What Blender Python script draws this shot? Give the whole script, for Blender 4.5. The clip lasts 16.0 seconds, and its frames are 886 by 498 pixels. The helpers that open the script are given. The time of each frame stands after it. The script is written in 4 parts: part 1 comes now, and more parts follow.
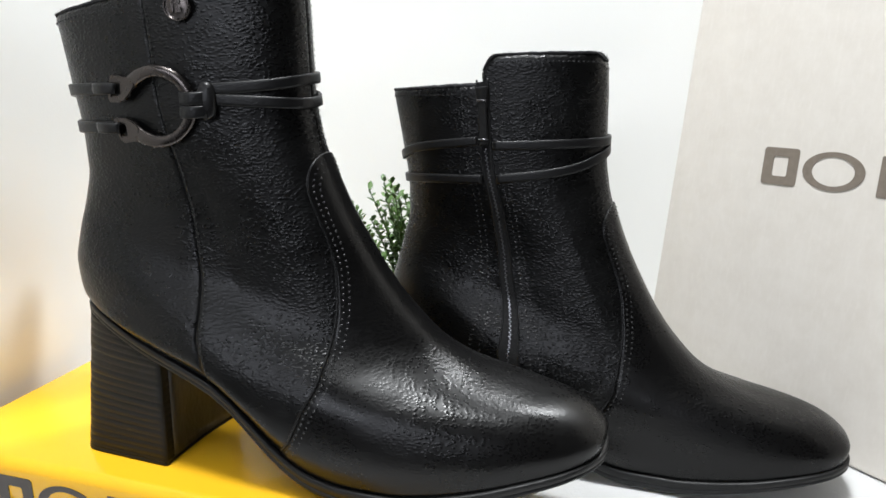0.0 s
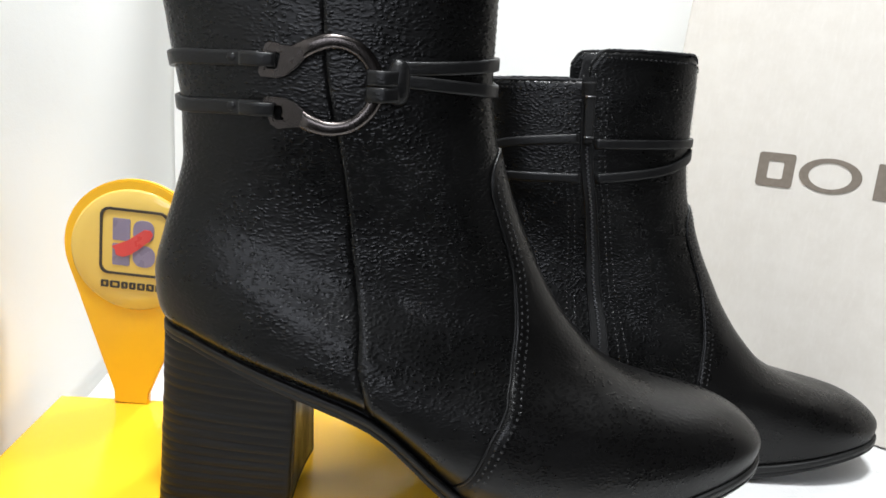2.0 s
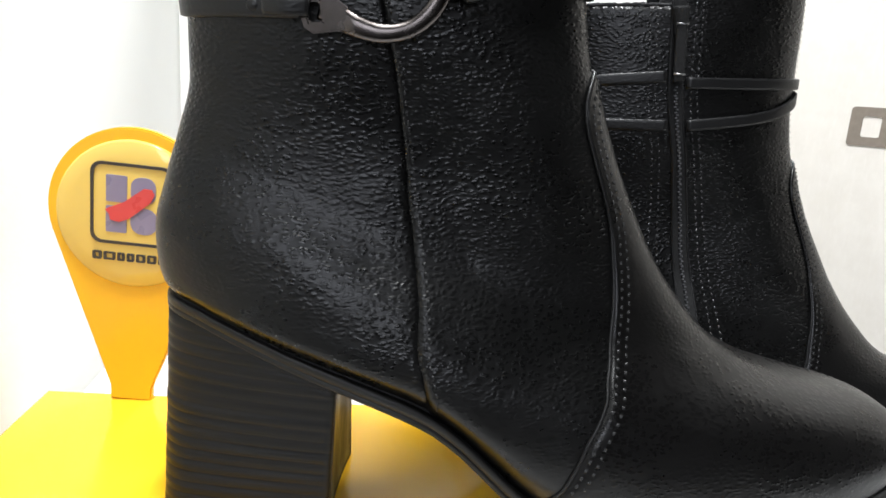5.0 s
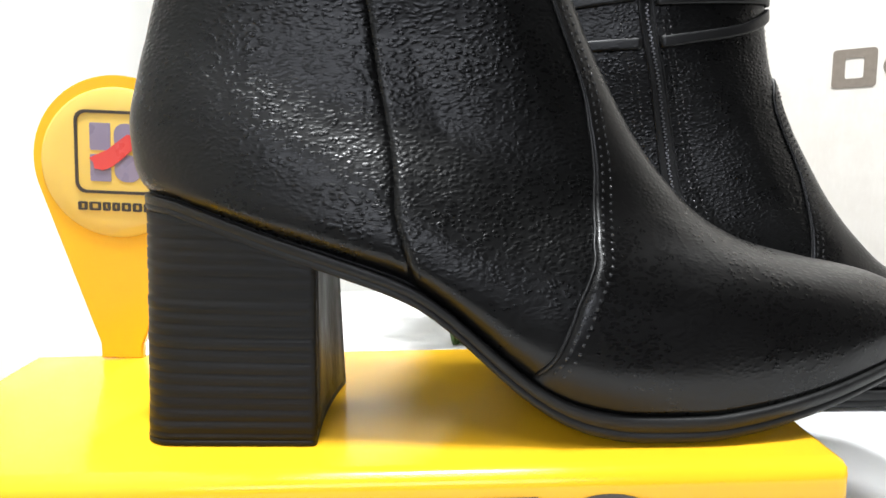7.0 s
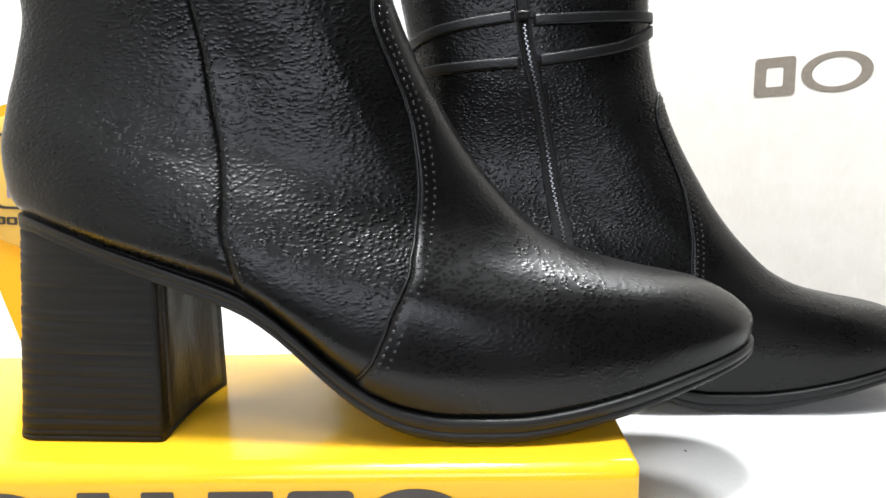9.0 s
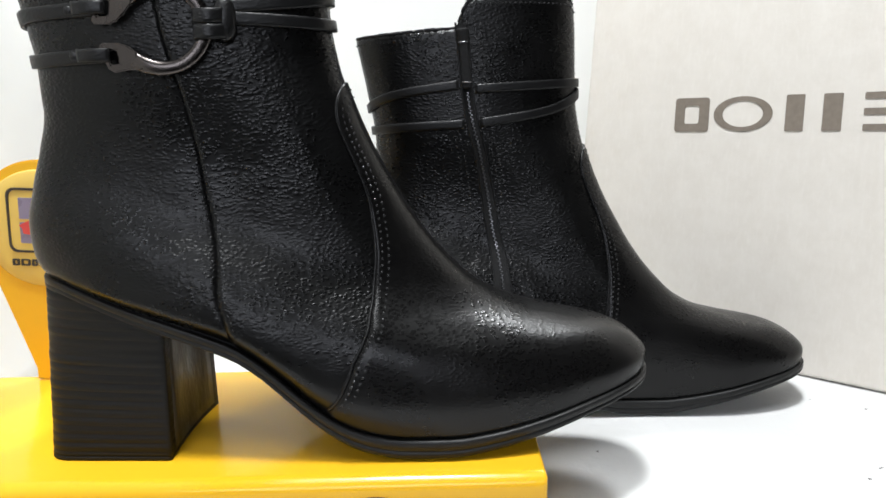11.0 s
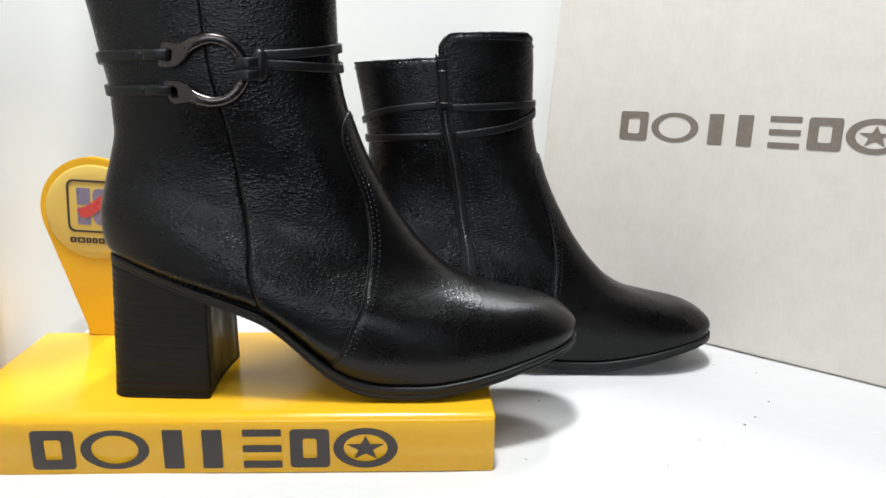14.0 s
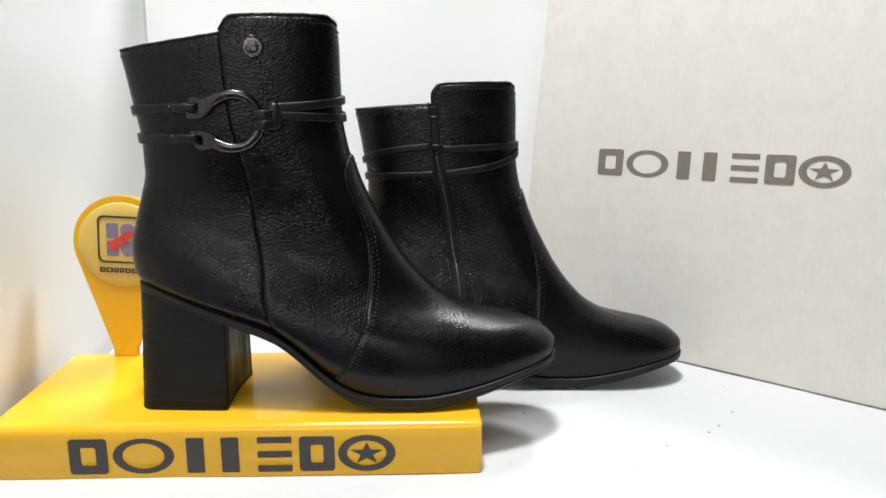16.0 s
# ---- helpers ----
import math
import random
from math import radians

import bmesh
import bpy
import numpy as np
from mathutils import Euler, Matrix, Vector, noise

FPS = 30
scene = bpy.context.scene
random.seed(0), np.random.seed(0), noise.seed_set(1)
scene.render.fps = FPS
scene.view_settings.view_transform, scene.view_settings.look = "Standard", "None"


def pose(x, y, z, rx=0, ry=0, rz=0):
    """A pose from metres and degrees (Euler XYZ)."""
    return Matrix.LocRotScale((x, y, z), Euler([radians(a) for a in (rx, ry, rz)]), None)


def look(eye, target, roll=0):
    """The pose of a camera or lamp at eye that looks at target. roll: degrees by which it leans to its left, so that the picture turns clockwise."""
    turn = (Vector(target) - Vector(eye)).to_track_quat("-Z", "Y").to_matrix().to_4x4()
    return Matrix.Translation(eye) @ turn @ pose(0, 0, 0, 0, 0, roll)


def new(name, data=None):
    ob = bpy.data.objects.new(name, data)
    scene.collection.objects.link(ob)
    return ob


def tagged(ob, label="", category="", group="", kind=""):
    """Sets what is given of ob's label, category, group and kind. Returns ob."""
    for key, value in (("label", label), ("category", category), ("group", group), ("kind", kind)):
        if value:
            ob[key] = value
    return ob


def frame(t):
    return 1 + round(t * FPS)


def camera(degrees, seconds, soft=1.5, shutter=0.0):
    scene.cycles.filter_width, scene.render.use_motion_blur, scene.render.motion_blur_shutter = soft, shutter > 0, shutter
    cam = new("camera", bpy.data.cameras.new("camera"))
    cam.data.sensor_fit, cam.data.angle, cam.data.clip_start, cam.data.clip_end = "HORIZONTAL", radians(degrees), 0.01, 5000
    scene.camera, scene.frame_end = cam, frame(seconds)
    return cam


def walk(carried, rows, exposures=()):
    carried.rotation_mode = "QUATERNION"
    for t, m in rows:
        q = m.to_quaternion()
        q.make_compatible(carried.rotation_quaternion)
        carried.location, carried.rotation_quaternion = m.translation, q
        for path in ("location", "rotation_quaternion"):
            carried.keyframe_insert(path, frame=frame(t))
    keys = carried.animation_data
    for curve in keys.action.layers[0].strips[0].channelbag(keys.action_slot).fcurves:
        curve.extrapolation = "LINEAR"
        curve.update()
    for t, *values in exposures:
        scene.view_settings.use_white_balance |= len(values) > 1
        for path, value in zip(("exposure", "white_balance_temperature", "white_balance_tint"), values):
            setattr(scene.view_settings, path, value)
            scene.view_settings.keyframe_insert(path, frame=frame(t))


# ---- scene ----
# ---- camera ----
cam = camera(61.4, 16.0, soft=1.6)
PATH = [
    (0, 0.0660, -0.2427, 0.2217, 75.36, 0.17, 15.79),
    (0.5, 0.0103, -0.2413, 0.2230, 76.51, 0.52, 10.50),
    (1, -0.0297, -0.2415, 0.2221, 75.59, -0.83, 5.91),
    (1.5, -0.0807, -0.2291, 0.2075, 74.47, -2.68, -0.59),
    (2, -0.1162, -0.2311, 0.2148, 75.18, -4.25, -3.88),
    (2.5, -0.1239, -0.2242, 0.2444, 72.89, -4.34, -2.94),
    (3, -0.1188, -0.2013, 0.2693, 68.37, -2.92, -1.43),
    (3.5, -0.1202, -0.1878, 0.2727, 71.41, -3.03, -1.14),
    (4, -0.1253, -0.1783, 0.2464, 73.67, -3.58, -1.10),
    (4.5, -0.1296, -0.1744, 0.2155, 75.20, -4.14, -2.47),
    (5, -0.1316, -0.1735, 0.1833, 75.02, -3.68, -3.42),
    (5.2, -0.1355, -0.1720, 0.1747, 75.78, -3.10, -4.00),
    (7.3, -0.1114, -0.1842, 0.1183, 81.06, 1.10, -2.84),
    (7.5, -0.1045, -0.1823, 0.1159, 80.61, 1.36, -2.53),
    (8, -0.0831, -0.1891, 0.1186, 81.94, 2.18, -1.40),
    (8.5, -0.0598, -0.1927, 0.1210, 80.83, 1.41, -0.81),
    (9, -0.0538, -0.2029, 0.1300, 81.02, 1.37, -0.04),
    (9.2, -0.0541, -0.2065, 0.1348, 81.21, 1.71, 0.07),
    (11.3, -0.0455, -0.2634, 0.1805, 77.59, 1.10, -2.55),
    (11.5, -0.0470, -0.2690, 0.1819, 78.05, 1.00, -2.46),
    (12, -0.0484, -0.2787, 0.1910, 78.15, 0.31, -3.36),
    (12.5, -0.0494, -0.2939, 0.1992, 77.14, -0.43, -4.07),
    (13, -0.0468, -0.3030, 0.2020, 75.04, -1.11, -4.64),
    (13.5, -0.0485, -0.3238, 0.2069, 75.47, -0.96, -4.27),
    (14, -0.0495, -0.3402, 0.2111, 75.13, -0.67, -3.73),
    (14.5, -0.0476, -0.3537, 0.2141, 75.44, -0.70, -3.64),
    (15, -0.0459, -0.3649, 0.2156, 76.03, -0.53, -4.00),
    (15.5, -0.0473, -0.3760, 0.2179, 76.13, -0.43, -4.12),
    (16, -0.0489, -0.3901, 0.2225, 77.37, -0.30, -3.95),
]
EXPOSURES = [(0.0, 0.08), (2.0, 0.2), (3.5, 0.0), (5.0, 0.5), (7.5, 0.70), (8.2, 0.76), (9.0, 0.66), (11.5, 0.05), (13.0, -0.02), (16.0, -0.06)]
walk(cam, [(t, pose(x, y, z, rx, ry, rz)) for t, x, y, z, rx, ry, rz in PATH], EXPOSURES)

# ---- world and lights ----
world = bpy.data.worlds.new("world")
scene.world = world
world.use_nodes = True
world.node_tree.nodes["Background"].inputs[0].default_value = (0.9, 0.95, 1.0, 1)
world.node_tree.nodes["Background"].inputs[1].default_value = 0.3


def area_lamp(name, eye, target, size, watts, colour):
    data = bpy.data.lights.new(name, "AREA")
    data.shape, data.size, data.energy, data.color = "DISK", size, watts, colour
    ob = new(name, data)
    ob.matrix_world = look(eye, target)
    return ob


# two overhead lights read from glints and shadow, then a weak added front fill
for spot, watts, size in (((-0.10, -0.14, 1.50), 29.0, 0.22), ((0.40, 0.80, 1.30), 19.0, 0.34), ((-0.16, -0.62, 1.50), 7.0, 0.60)):
    area_lamp("overhead_light", spot, (-0.06, 0.10, 0.0), size, watts, (0.95, 0.98, 1.0))

# added unseen light behind the camera, for the broad highlights on the leather
FRONT_OPENING = (-0.75, 0.22, 0.38, 1.06)
front_light = area_lamp("unseen_front_light", ((FRONT_OPENING[0] + FRONT_OPENING[1]) / 2, -1.68, (FRONT_OPENING[2] + FRONT_OPENING[3]) / 2), ((FRONT_OPENING[0] + FRONT_OPENING[1]) / 2, 0.0, (FRONT_OPENING[2] + FRONT_OPENING[3]) / 2), 0.94, 9.0, (0.86, 0.90, 1.0))
front_light.data.shape, front_light.data.size_y = "RECTANGLE", 0.64


# ---- materials ----
class Mat:
    """A small builder for node materials."""

    def __init__(self, name, colour=(0.5, 0.5, 0.5), rough=0.5, metal=0.0):
        self.m = bpy.data.materials.new(name)
        self.m.use_nodes = True
        self.nt = self.m.node_tree
        self.b = self.nt.nodes["Principled BSDF"]
        self.b.inputs["Base Color"].default_value = (*colour, 1)
        self.b.inputs["Roughness"].default_value = rough
        self.b.inputs["Metallic"].default_value = metal
        self.co = self.nt.nodes.new("ShaderNodeTexCoord").outputs["Object"]
        self.height = None

    def node(self, kind, **ins):
        n = self.nt.nodes.new(kind)
        for k, v in ins.items():
            n.inputs[k.replace("_", " ")].default_value = v
        return n

    def link(self, a, b):
        self.nt.links.new(a, b)

    def mapped(self, scale=(1, 1, 1), rot=(0, 0, 0)):
        n = self.nt.nodes.new("ShaderNodeMapping")
        n.inputs["Scale"].default_value = scale
        n.inputs["Rotation"].default_value = rot
        self.link(self.co, n.inputs["Vector"])
        return n.outputs[0]

    def noise(self, scale, detail=3.0, rough=0.5, vec=None):
        n = self.node("ShaderNodeTexNoise", Scale=scale, Detail=detail, Roughness=rough)
        self.link(vec or self.co, n.inputs["Vector"])
        return n.outputs["Fac"]

    def voronoi(self, scale, feature="DISTANCE_TO_EDGE", vec=None, rand=1.0):
        n = self.nt.nodes.new("ShaderNodeTexVoronoi")
        n.feature = feature
        n.inputs["Scale"].default_value = scale
        n.inputs["Randomness"].default_value = rand
        self.link(vec or self.co, n.inputs["Vector"])
        return n.outputs["Distance"]

    def math(self, op, a, b=None, clamp=False):
        n = self.nt.nodes.new("ShaderNodeMath")
        n.operation, n.use_clamp = op, clamp
        for i, v in enumerate((a, b)):
            if v is None:
                continue
            if isinstance(v, (int, float)):
                n.inputs[i].default_value = v
            else:
                self.link(v, n.inputs[i])
        return n.outputs[0]

    def ramp(self, fac, lo, hi, to_lo=0.0, to_hi=1.0):
        n = self.nt.nodes.new("ShaderNodeMapRange")
        for i, v in enumerate((lo, hi, to_lo, to_hi)):
            n.inputs[i + 1].default_value = v
        self.link(fac, n.inputs[0])
        return n.outputs[0]

    def mix(self, fac, a, b):
        n = self.nt.nodes.new("ShaderNodeMix")
        n.data_type = "RGBA"
        self.link(fac, n.inputs[0])
        for sock, v in ((n.inputs[6], a), (n.inputs[7], b)):
            if isinstance(v, tuple):
                sock.default_value = (*v, 1)
            else:
                self.link(v, sock)
        return n.outputs[2]

    def colour(self, out):
        self.link(out, self.b.inputs["Base Color"])
        return self

    def rough(self, out):
        self.link(out, self.b.inputs["Roughness"])
        return self

    def bump(self, out, distance, strength=1.0):
        n = self.nt.nodes.new("ShaderNodeBump")
        n.inputs["Distance"].default_value = distance
        n.inputs["Strength"].default_value = strength
        self.link(out, n.inputs["Height"])
        if self.height:
            self.link(self.height, n.inputs["Normal"])
        self.height = n.outputs[0]
        self.link(self.height, self.b.inputs["Normal"])
        return self


def leather(name, base, rough, pebble, kind="quarter", shine=0.5):
    """Full-grain leather: raised pebbles of about 1.5 mm parted by narrow creases, fine pores, stretched smooth over the last."""
    m = Mat(name, base, rough)
    warp = m.noise(170, 3)
    n = m.nt.nodes.new("ShaderNodeVectorMath")
    n.operation = "MULTIPLY_ADD"
    m.link(m.nt.nodes[warp.node.name].outputs["Color"], n.inputs[0])
    n.inputs[1].default_value = (0.0026, 0.0026, 0.0026)
    m.link(m.mapped((0.80, 0.80, 1.35), (0.0, 0.40, 0.0)), n.inputs[2])
    cells = m.voronoi(640, "SMOOTH_F1", n.outputs[0])
    cells.node.inputs["Smoothness"].default_value = 0.30
    dome = m.ramp(cells, 0.10, 0.62, 1.0, 0.0)
    fine = m.voronoi(1700, "SMOOTH_F1", n.outputs[0])
    mask = m.ramp(m.noise(26, 2), 0.34, 0.60, 0.55, 1.0)
    sep = m.nt.nodes.new("ShaderNodeSeparateXYZ")
    m.link(m.co, sep.inputs[0])
    if kind == "quarter":
        # the leather lies tight and smooth along the sole and round the heel counter
        over = m.math("SUBTRACT", sep.outputs[2], m.ramp(sep.outputs[0], 0.0, 0.12, 0.080, 0.034))
        tight = m.math("ADD", over, m.ramp(m.noise(60, 2), 0.3, 0.7, -0.004, 0.004))
        mask = m.math("MULTIPLY", mask, m.ramp(tight, 0.000, 0.016, 0.12, 1.0))
        counter = m.math("ADD", sep.outputs[0], m.ramp(sep.outputs[2], 0.105, 0.140, 0.0, 0.05))
        mask = m.math("MULTIPLY", mask, m.ramp(counter, 0.002, 0.018, 0.18, 1.0))
    if kind == "vamp":
        # creased where the foot bends, smooth at the toe cap and the tongue
        bend = m.math("MULTIPLY", m.ramp(sep.outputs[0], 0.148, 0.180, 0.25, 1.0), m.ramp(sep.outputs[0], 0.214, 0.238, 1.0, 0.12))
        mask = m.math("MULTIPLY", mask, m.math("MULTIPLY", bend, m.ramp(sep.outputs[2], 0.018, 0.030, 0.2, 1.0)))
    crease = m.noise(150, 4, 0.55, m.mapped((0.6, 0.6, 1.6), (0.0, 0.40, 0.0)))
    m.bump(m.math("MULTIPLY", crease, mask), 0.00028 * pebble)
    m.bump(m.math("MULTIPLY", dome, mask), 0.00030 * pebble)
    m.bump(m.math("MULTIPLY", m.ramp(fine, 0.05, 0.6, 1.0, 0.0), mask), 0.00005 * pebble)
    m.bump(m.noise(2600, 2), 0.000012)
    tint = m.noise(14, 4)
    m.colour(m.mix(m.ramp(tint, 0.35, 0.7), base, tuple(1.3 * c + 0.0004 for c in base)))
    m.rough(m.math("ADD", m.ramp(m.noise(40, 3), 0.3, 0.7, rough - 0.04, rough + 0.05), m.ramp(dome, 0.0, 0.6, 0.06, 0.0)))
    m.b.inputs["Specular IOR Level"].default_value = shine
    return m.m


LEATHER = leather("black_pebbled_leather", (0.0013, 0.0013, 0.0013), 0.27, 0.56, shine=0.29)
VAMP = leather("black_vamp_leather", (0.0015, 0.0014, 0.0014), 0.27, 0.38, "vamp", 0.27)
STRAP = leather("black_strap_leather", (0.003, 0.003, 0.0032), 0.35, 0.2, "strap", 0.34)
SUEDE = leather("black_cut_edge", (0.02, 0.02, 0.021), 0.9, 0.5, "strap", 0.3)


def plain(name, base, rough, metal=0.0, vary=0.12, scale=30, relief=0.0, relief_scale=400):
    m = Mat(name, base, rough, metal)
    f = m.noise(scale, 4)
    m.colour(m.mix(m.ramp(f, 0.3, 0.7), tuple(c * (1 - vary) for c in base), tuple(min(1, c * (1 + vary)) for c in base)))
    m.rough(m.ramp(m.noise(scale * 3, 3), 0.3, 0.7, max(0.02, rough * 0.85), min(1, rough * 1.15)))
    if relief:
        m.bump(m.noise(relief_scale, 3), relief)
    if not metal and max(base) < 0.03:
        m.b.inputs["Specular IOR Level"].default_value = 0.3
    return m.m


FAINT_THREAD = plain("black_matt_thread", (0.006, 0.006, 0.006), 0.5, 0, 0.2)
THREAD = plain("black_waxed_thread", (0.022, 0.022, 0.0225), 0.25, 0, 0.2)
LINING = plain("dark_textile_lining", (0.012, 0.012, 0.013), 0.95, 0, 0.3, 80, 0.0003, 900)
RUBBER = plain("black_rubber_sole", (0.005, 0.005, 0.005), 0.46, 0, 0.2, 60, 0.00008, 1500)
WELT = plain("black_recessed_piping", (0.003, 0.003, 0.003), 0.6, 0, 0.1)
GUNMETAL = plain("polished_gunmetal", (0.088, 0.078, 0.074), 0.26, 1.0, 0.04, 60)
ZIP = plain("black_zip_tape", (0.003, 0.003, 0.0032), 0.75, 0, 0.2, 200, 0.0001, 2500)
TEETH = plain("black_metal_zip", (0.28, 0.28, 0.29), 0.30, 0.9, 0.1, 200)


def heel_stack():
    """Stacked-heel finish: thin layers in dark stain with fine streaks along them."""
    m = Mat("stacked_heel_finish", (0.02, 0.02, 0.02), 0.46)
    streak = m.noise(60, 5, 0.6, m.mapped((0.35, 0.35, 14.0)))
    m.colour(m.mix(m.ramp(streak, 0.3, 0.7), (0.003, 0.003, 0.0031), (0.008, 0.0078, 0.0076)))
    m.rough(m.ramp(streak, 0.3, 0.7, 0.40, 0.56))
    m.bump(streak, 0.00018)
    m.b.inputs["Specular IOR Level"].default_value = 0.20
    return m.m


def yellow_plastic():
    m = Mat("glossy_yellow_acrylic", (0.86, 0.50, 0.008), 0.16)
    f = m.noise(9, 4)
    m.colour(m.mix(m.ramp(f, 0.3, 0.7), (0.71, 0.385, 0.014), (0.74, 0.412, 0.020)))
    m.rough(m.ramp(m.noise(60, 5), 0.35, 0.7, 0.12, 0.24))
    m.bump(m.noise(45, 2), 0.00012)
    m.b.inputs["Specular IOR Level"].default_value = 0.34
    return m.m


def paper_white(name, base, relief, scale):
    m = Mat(name, base, 0.75)
    m.colour(m.mix(m.ramp(m.noise(3.0, 5), 0.35, 0.7), tuple(c * 0.965 for c in base), base))
    m.bump(m.noise(scale, 6, 0.6), relief)
    m.bump(m.noise(900, 2), 0.00006)
    return m.m


def box_card():
    """Uncoated grey-white card with pale fibres and mottling."""
    m = Mat("pale_card", (0.66, 0.63, 0.58), 0.7)
    mottle = m.noise(55, 6, 0.7)
    fibre = m.noise(420, 3, 0.6, m.mapped((1.0, 1.0, 0.25)))
    c = m.mix(m.ramp(mottle, 0.35, 0.68), (0.60, 0.56, 0.505), (0.645, 0.608, 0.555))
    c = m.mix(m.ramp(fibre, 0.5, 0.95), c, (0.665, 0.63, 0.58))
    m.colour(c)
    m.bump(mottle, 0.0002)
    return m.m


def heel_breast():
    """Lacquered front of the heel: smeared, scratched and unevenly glossy."""
    m = Mat("lacquered_heel_breast", (0.02, 0.018, 0.015), 0.3)
    smear = m.noise(70, 5, 0.6, m.mapped((1.0, 1.0, 0.45), (0.5, 0.0, 0.0)))
    m.colour(m.mix(m.ramp(smear, 0.35, 0.65), (0.008, 0.0078, 0.0075), (0.03, 0.027, 0.022)))
    m.rough(m.ramp(smear, 0.35, 0.65, 0.36, 0.62))
    m.bump(smear, 0.0011)
    m.bump(m.noise(420, 3), 0.00014)
    return m.m


HEEL = heel_stack()
BREAST = heel_breast()
YELLOW = yellow_plastic()
INK = plain("dark_brown_print", (0.030, 0.022, 0.019), 0.35, 0, 0.12)
TAUPE = plain("taupe_print", (0.175, 0.145, 0.115), 0.6, 0, 0.1, 300)
VIOLET = plain("grey_violet_print", (0.20, 0.17, 0.25), 0.3, 0, 0.08)
RED = plain("red_print", (0.55, 0.05, 0.045), 0.3, 0, 0.1)
DOME = plain("glossy_resin_label", (0.64, 0.44, 0.10), 0.08, 0, 0.05, 20)
CLOTH = paper_white("white_table_cover", (0.58, 0.58, 0.575), 0.0030, 16)
WALL = paper_white("white_backdrop_board", (0.79, 0.79, 0.77), 0.0010, 6)
ROOM = paper_white("unseen_room_dark", (0.035, 0.033, 0.031), 0.001, 10)
CARD = box_card()
LEAF = plain("green_plastic_leaf", (0.060, 0.125, 0.022), 0.5, 0, 0.35, 90)
STEM = plain("green_plastic_stem", (0.05, 0.095, 0.022), 0.55, 0, 0.25, 90)
CRUMB = plain("dark_crumb", (0.06, 0.05, 0.045), 0.9)


# ---- mesh helpers ----
def mesh_of(name, verts, faces, material=None, smooth=True):
    me = bpy.data.meshes.new(name)
    me.from_pydata([tuple(map(float, v)) for v in verts], [], [tuple(map(int, f)) for f in faces])
    me.validate()
    bm = bmesh.new()
    bm.from_mesh(me)
    bmesh.ops.recalc_face_normals(bm, faces=bm.faces)
    bm.to_mesh(me)
    bm.free()
    if material:
        me.materials.append(material)
    if smooth:
        me.shade_smooth()
    return me


def part_of(name, me, parent=None, label=""):
    ob = new(name, me)
    if parent:
        ob.parent = parent
    return tagged(ob, label) if label else ob


def part(name, bm, material, parent=None, label="", smooth=False):
    me = bpy.data.meshes.new(name)
    bmesh.ops.recalc_face_normals(bm, faces=bm.faces)
    bm.to_mesh(me)
    bm.free()
    me.materials.append(material)
    if smooth:
        me.shade_smooth()
    return part_of(name, me, parent, label)


def box_bm(x0, x1, y0, y1, z0, z1, bevel=0.0, segments=2):
    bm = bmesh.new()
    bmesh.ops.create_cube(bm, size=1.0)
    for v in bm.verts:
        v.co = Vector(((x0 + x1) / 2 + v.co.x * (x1 - x0), (y0 + y1) / 2 + v.co.y * (y1 - y0), (z0 + z1) / 2 + v.co.z * (z1 - z0)))
    if bevel:
        bmesh.ops.bevel(bm, geom=bm.edges[:], offset=bevel, segments=segments, affect="EDGES", profile=0.6)
    return bm


def prism_bm(outline, depth, holes=()):
    """A flat shape in the x-z plane from y = 0 back to y = depth, with its holes."""
    bm = bmesh.new()
    edges = []
    for ring in (outline, *holes):
        vs = [bm.verts.new((x, 0.0, z)) for x, z in ring]
        edges += [bm.edges.new((a, b)) for a, b in zip(vs, vs[1:] + vs[:1])]
    got = bmesh.ops.triangle_fill(bm, use_beauty=True, edges=edges)
    faces = [g for g in got["geom"] if isinstance(g, bmesh.types.BMFace)]
    out = bmesh.ops.extrude_face_region(bm, geom=faces)
    for g in out["geom"]:
        if isinstance(g, bmesh.types.BMVert):
            g.co.y += depth
    return bm


def rounded(x0, x1, z0, z1, r, n=5):
    pts = []
    for cx, cz, a0 in ((x1 - r, z0 + r, -90), (x1 - r, z1 - r, 0), (x0 + r, z1 - r, 90), (x0 + r, z0 + r, 180)):
        for k in range(n + 1):
            a = radians(a0 + 90 * k / n)
            pts.append((cx + r * math.cos(a), cz + r * math.sin(a)))
    return pts


def ellipse(cx, cz, rx, rz, n=48):
    return [(cx + rx * math.cos(2 * math.pi * k / n), cz + rz * math.sin(2 * math.pi * k / n)) for k in range(n)]


def star(cx, cz, rx, rz):
    return [(cx + rx * (1 if k % 2 == 0 else 0.40) * math.sin(math.pi * k / 5), cz + rz * (1 if k % 2 == 0 else 0.40) * math.cos(math.pi * k / 5)) for k in range(10)]


def loft(rings, closed=True, caps=(False, False)):
    """Vertices and faces that join rings of equal length."""
    n = len(rings[0])
    verts = [p for ring in rings for p in ring]
    faces = []
    for j in range(len(rings) - 1):
        for i in range(n if closed else n - 1):
            k = (i + 1) % n
            faces.append((j * n + i, j * n + k, (j + 1) * n + k, (j + 1) * n + i))
    if caps[0]:
        faces.append(tuple(range(n))[::-1])
    if caps[1]:
        faces.append(tuple(range((len(rings) - 1) * n, len(rings) * n)))
    return verts, faces


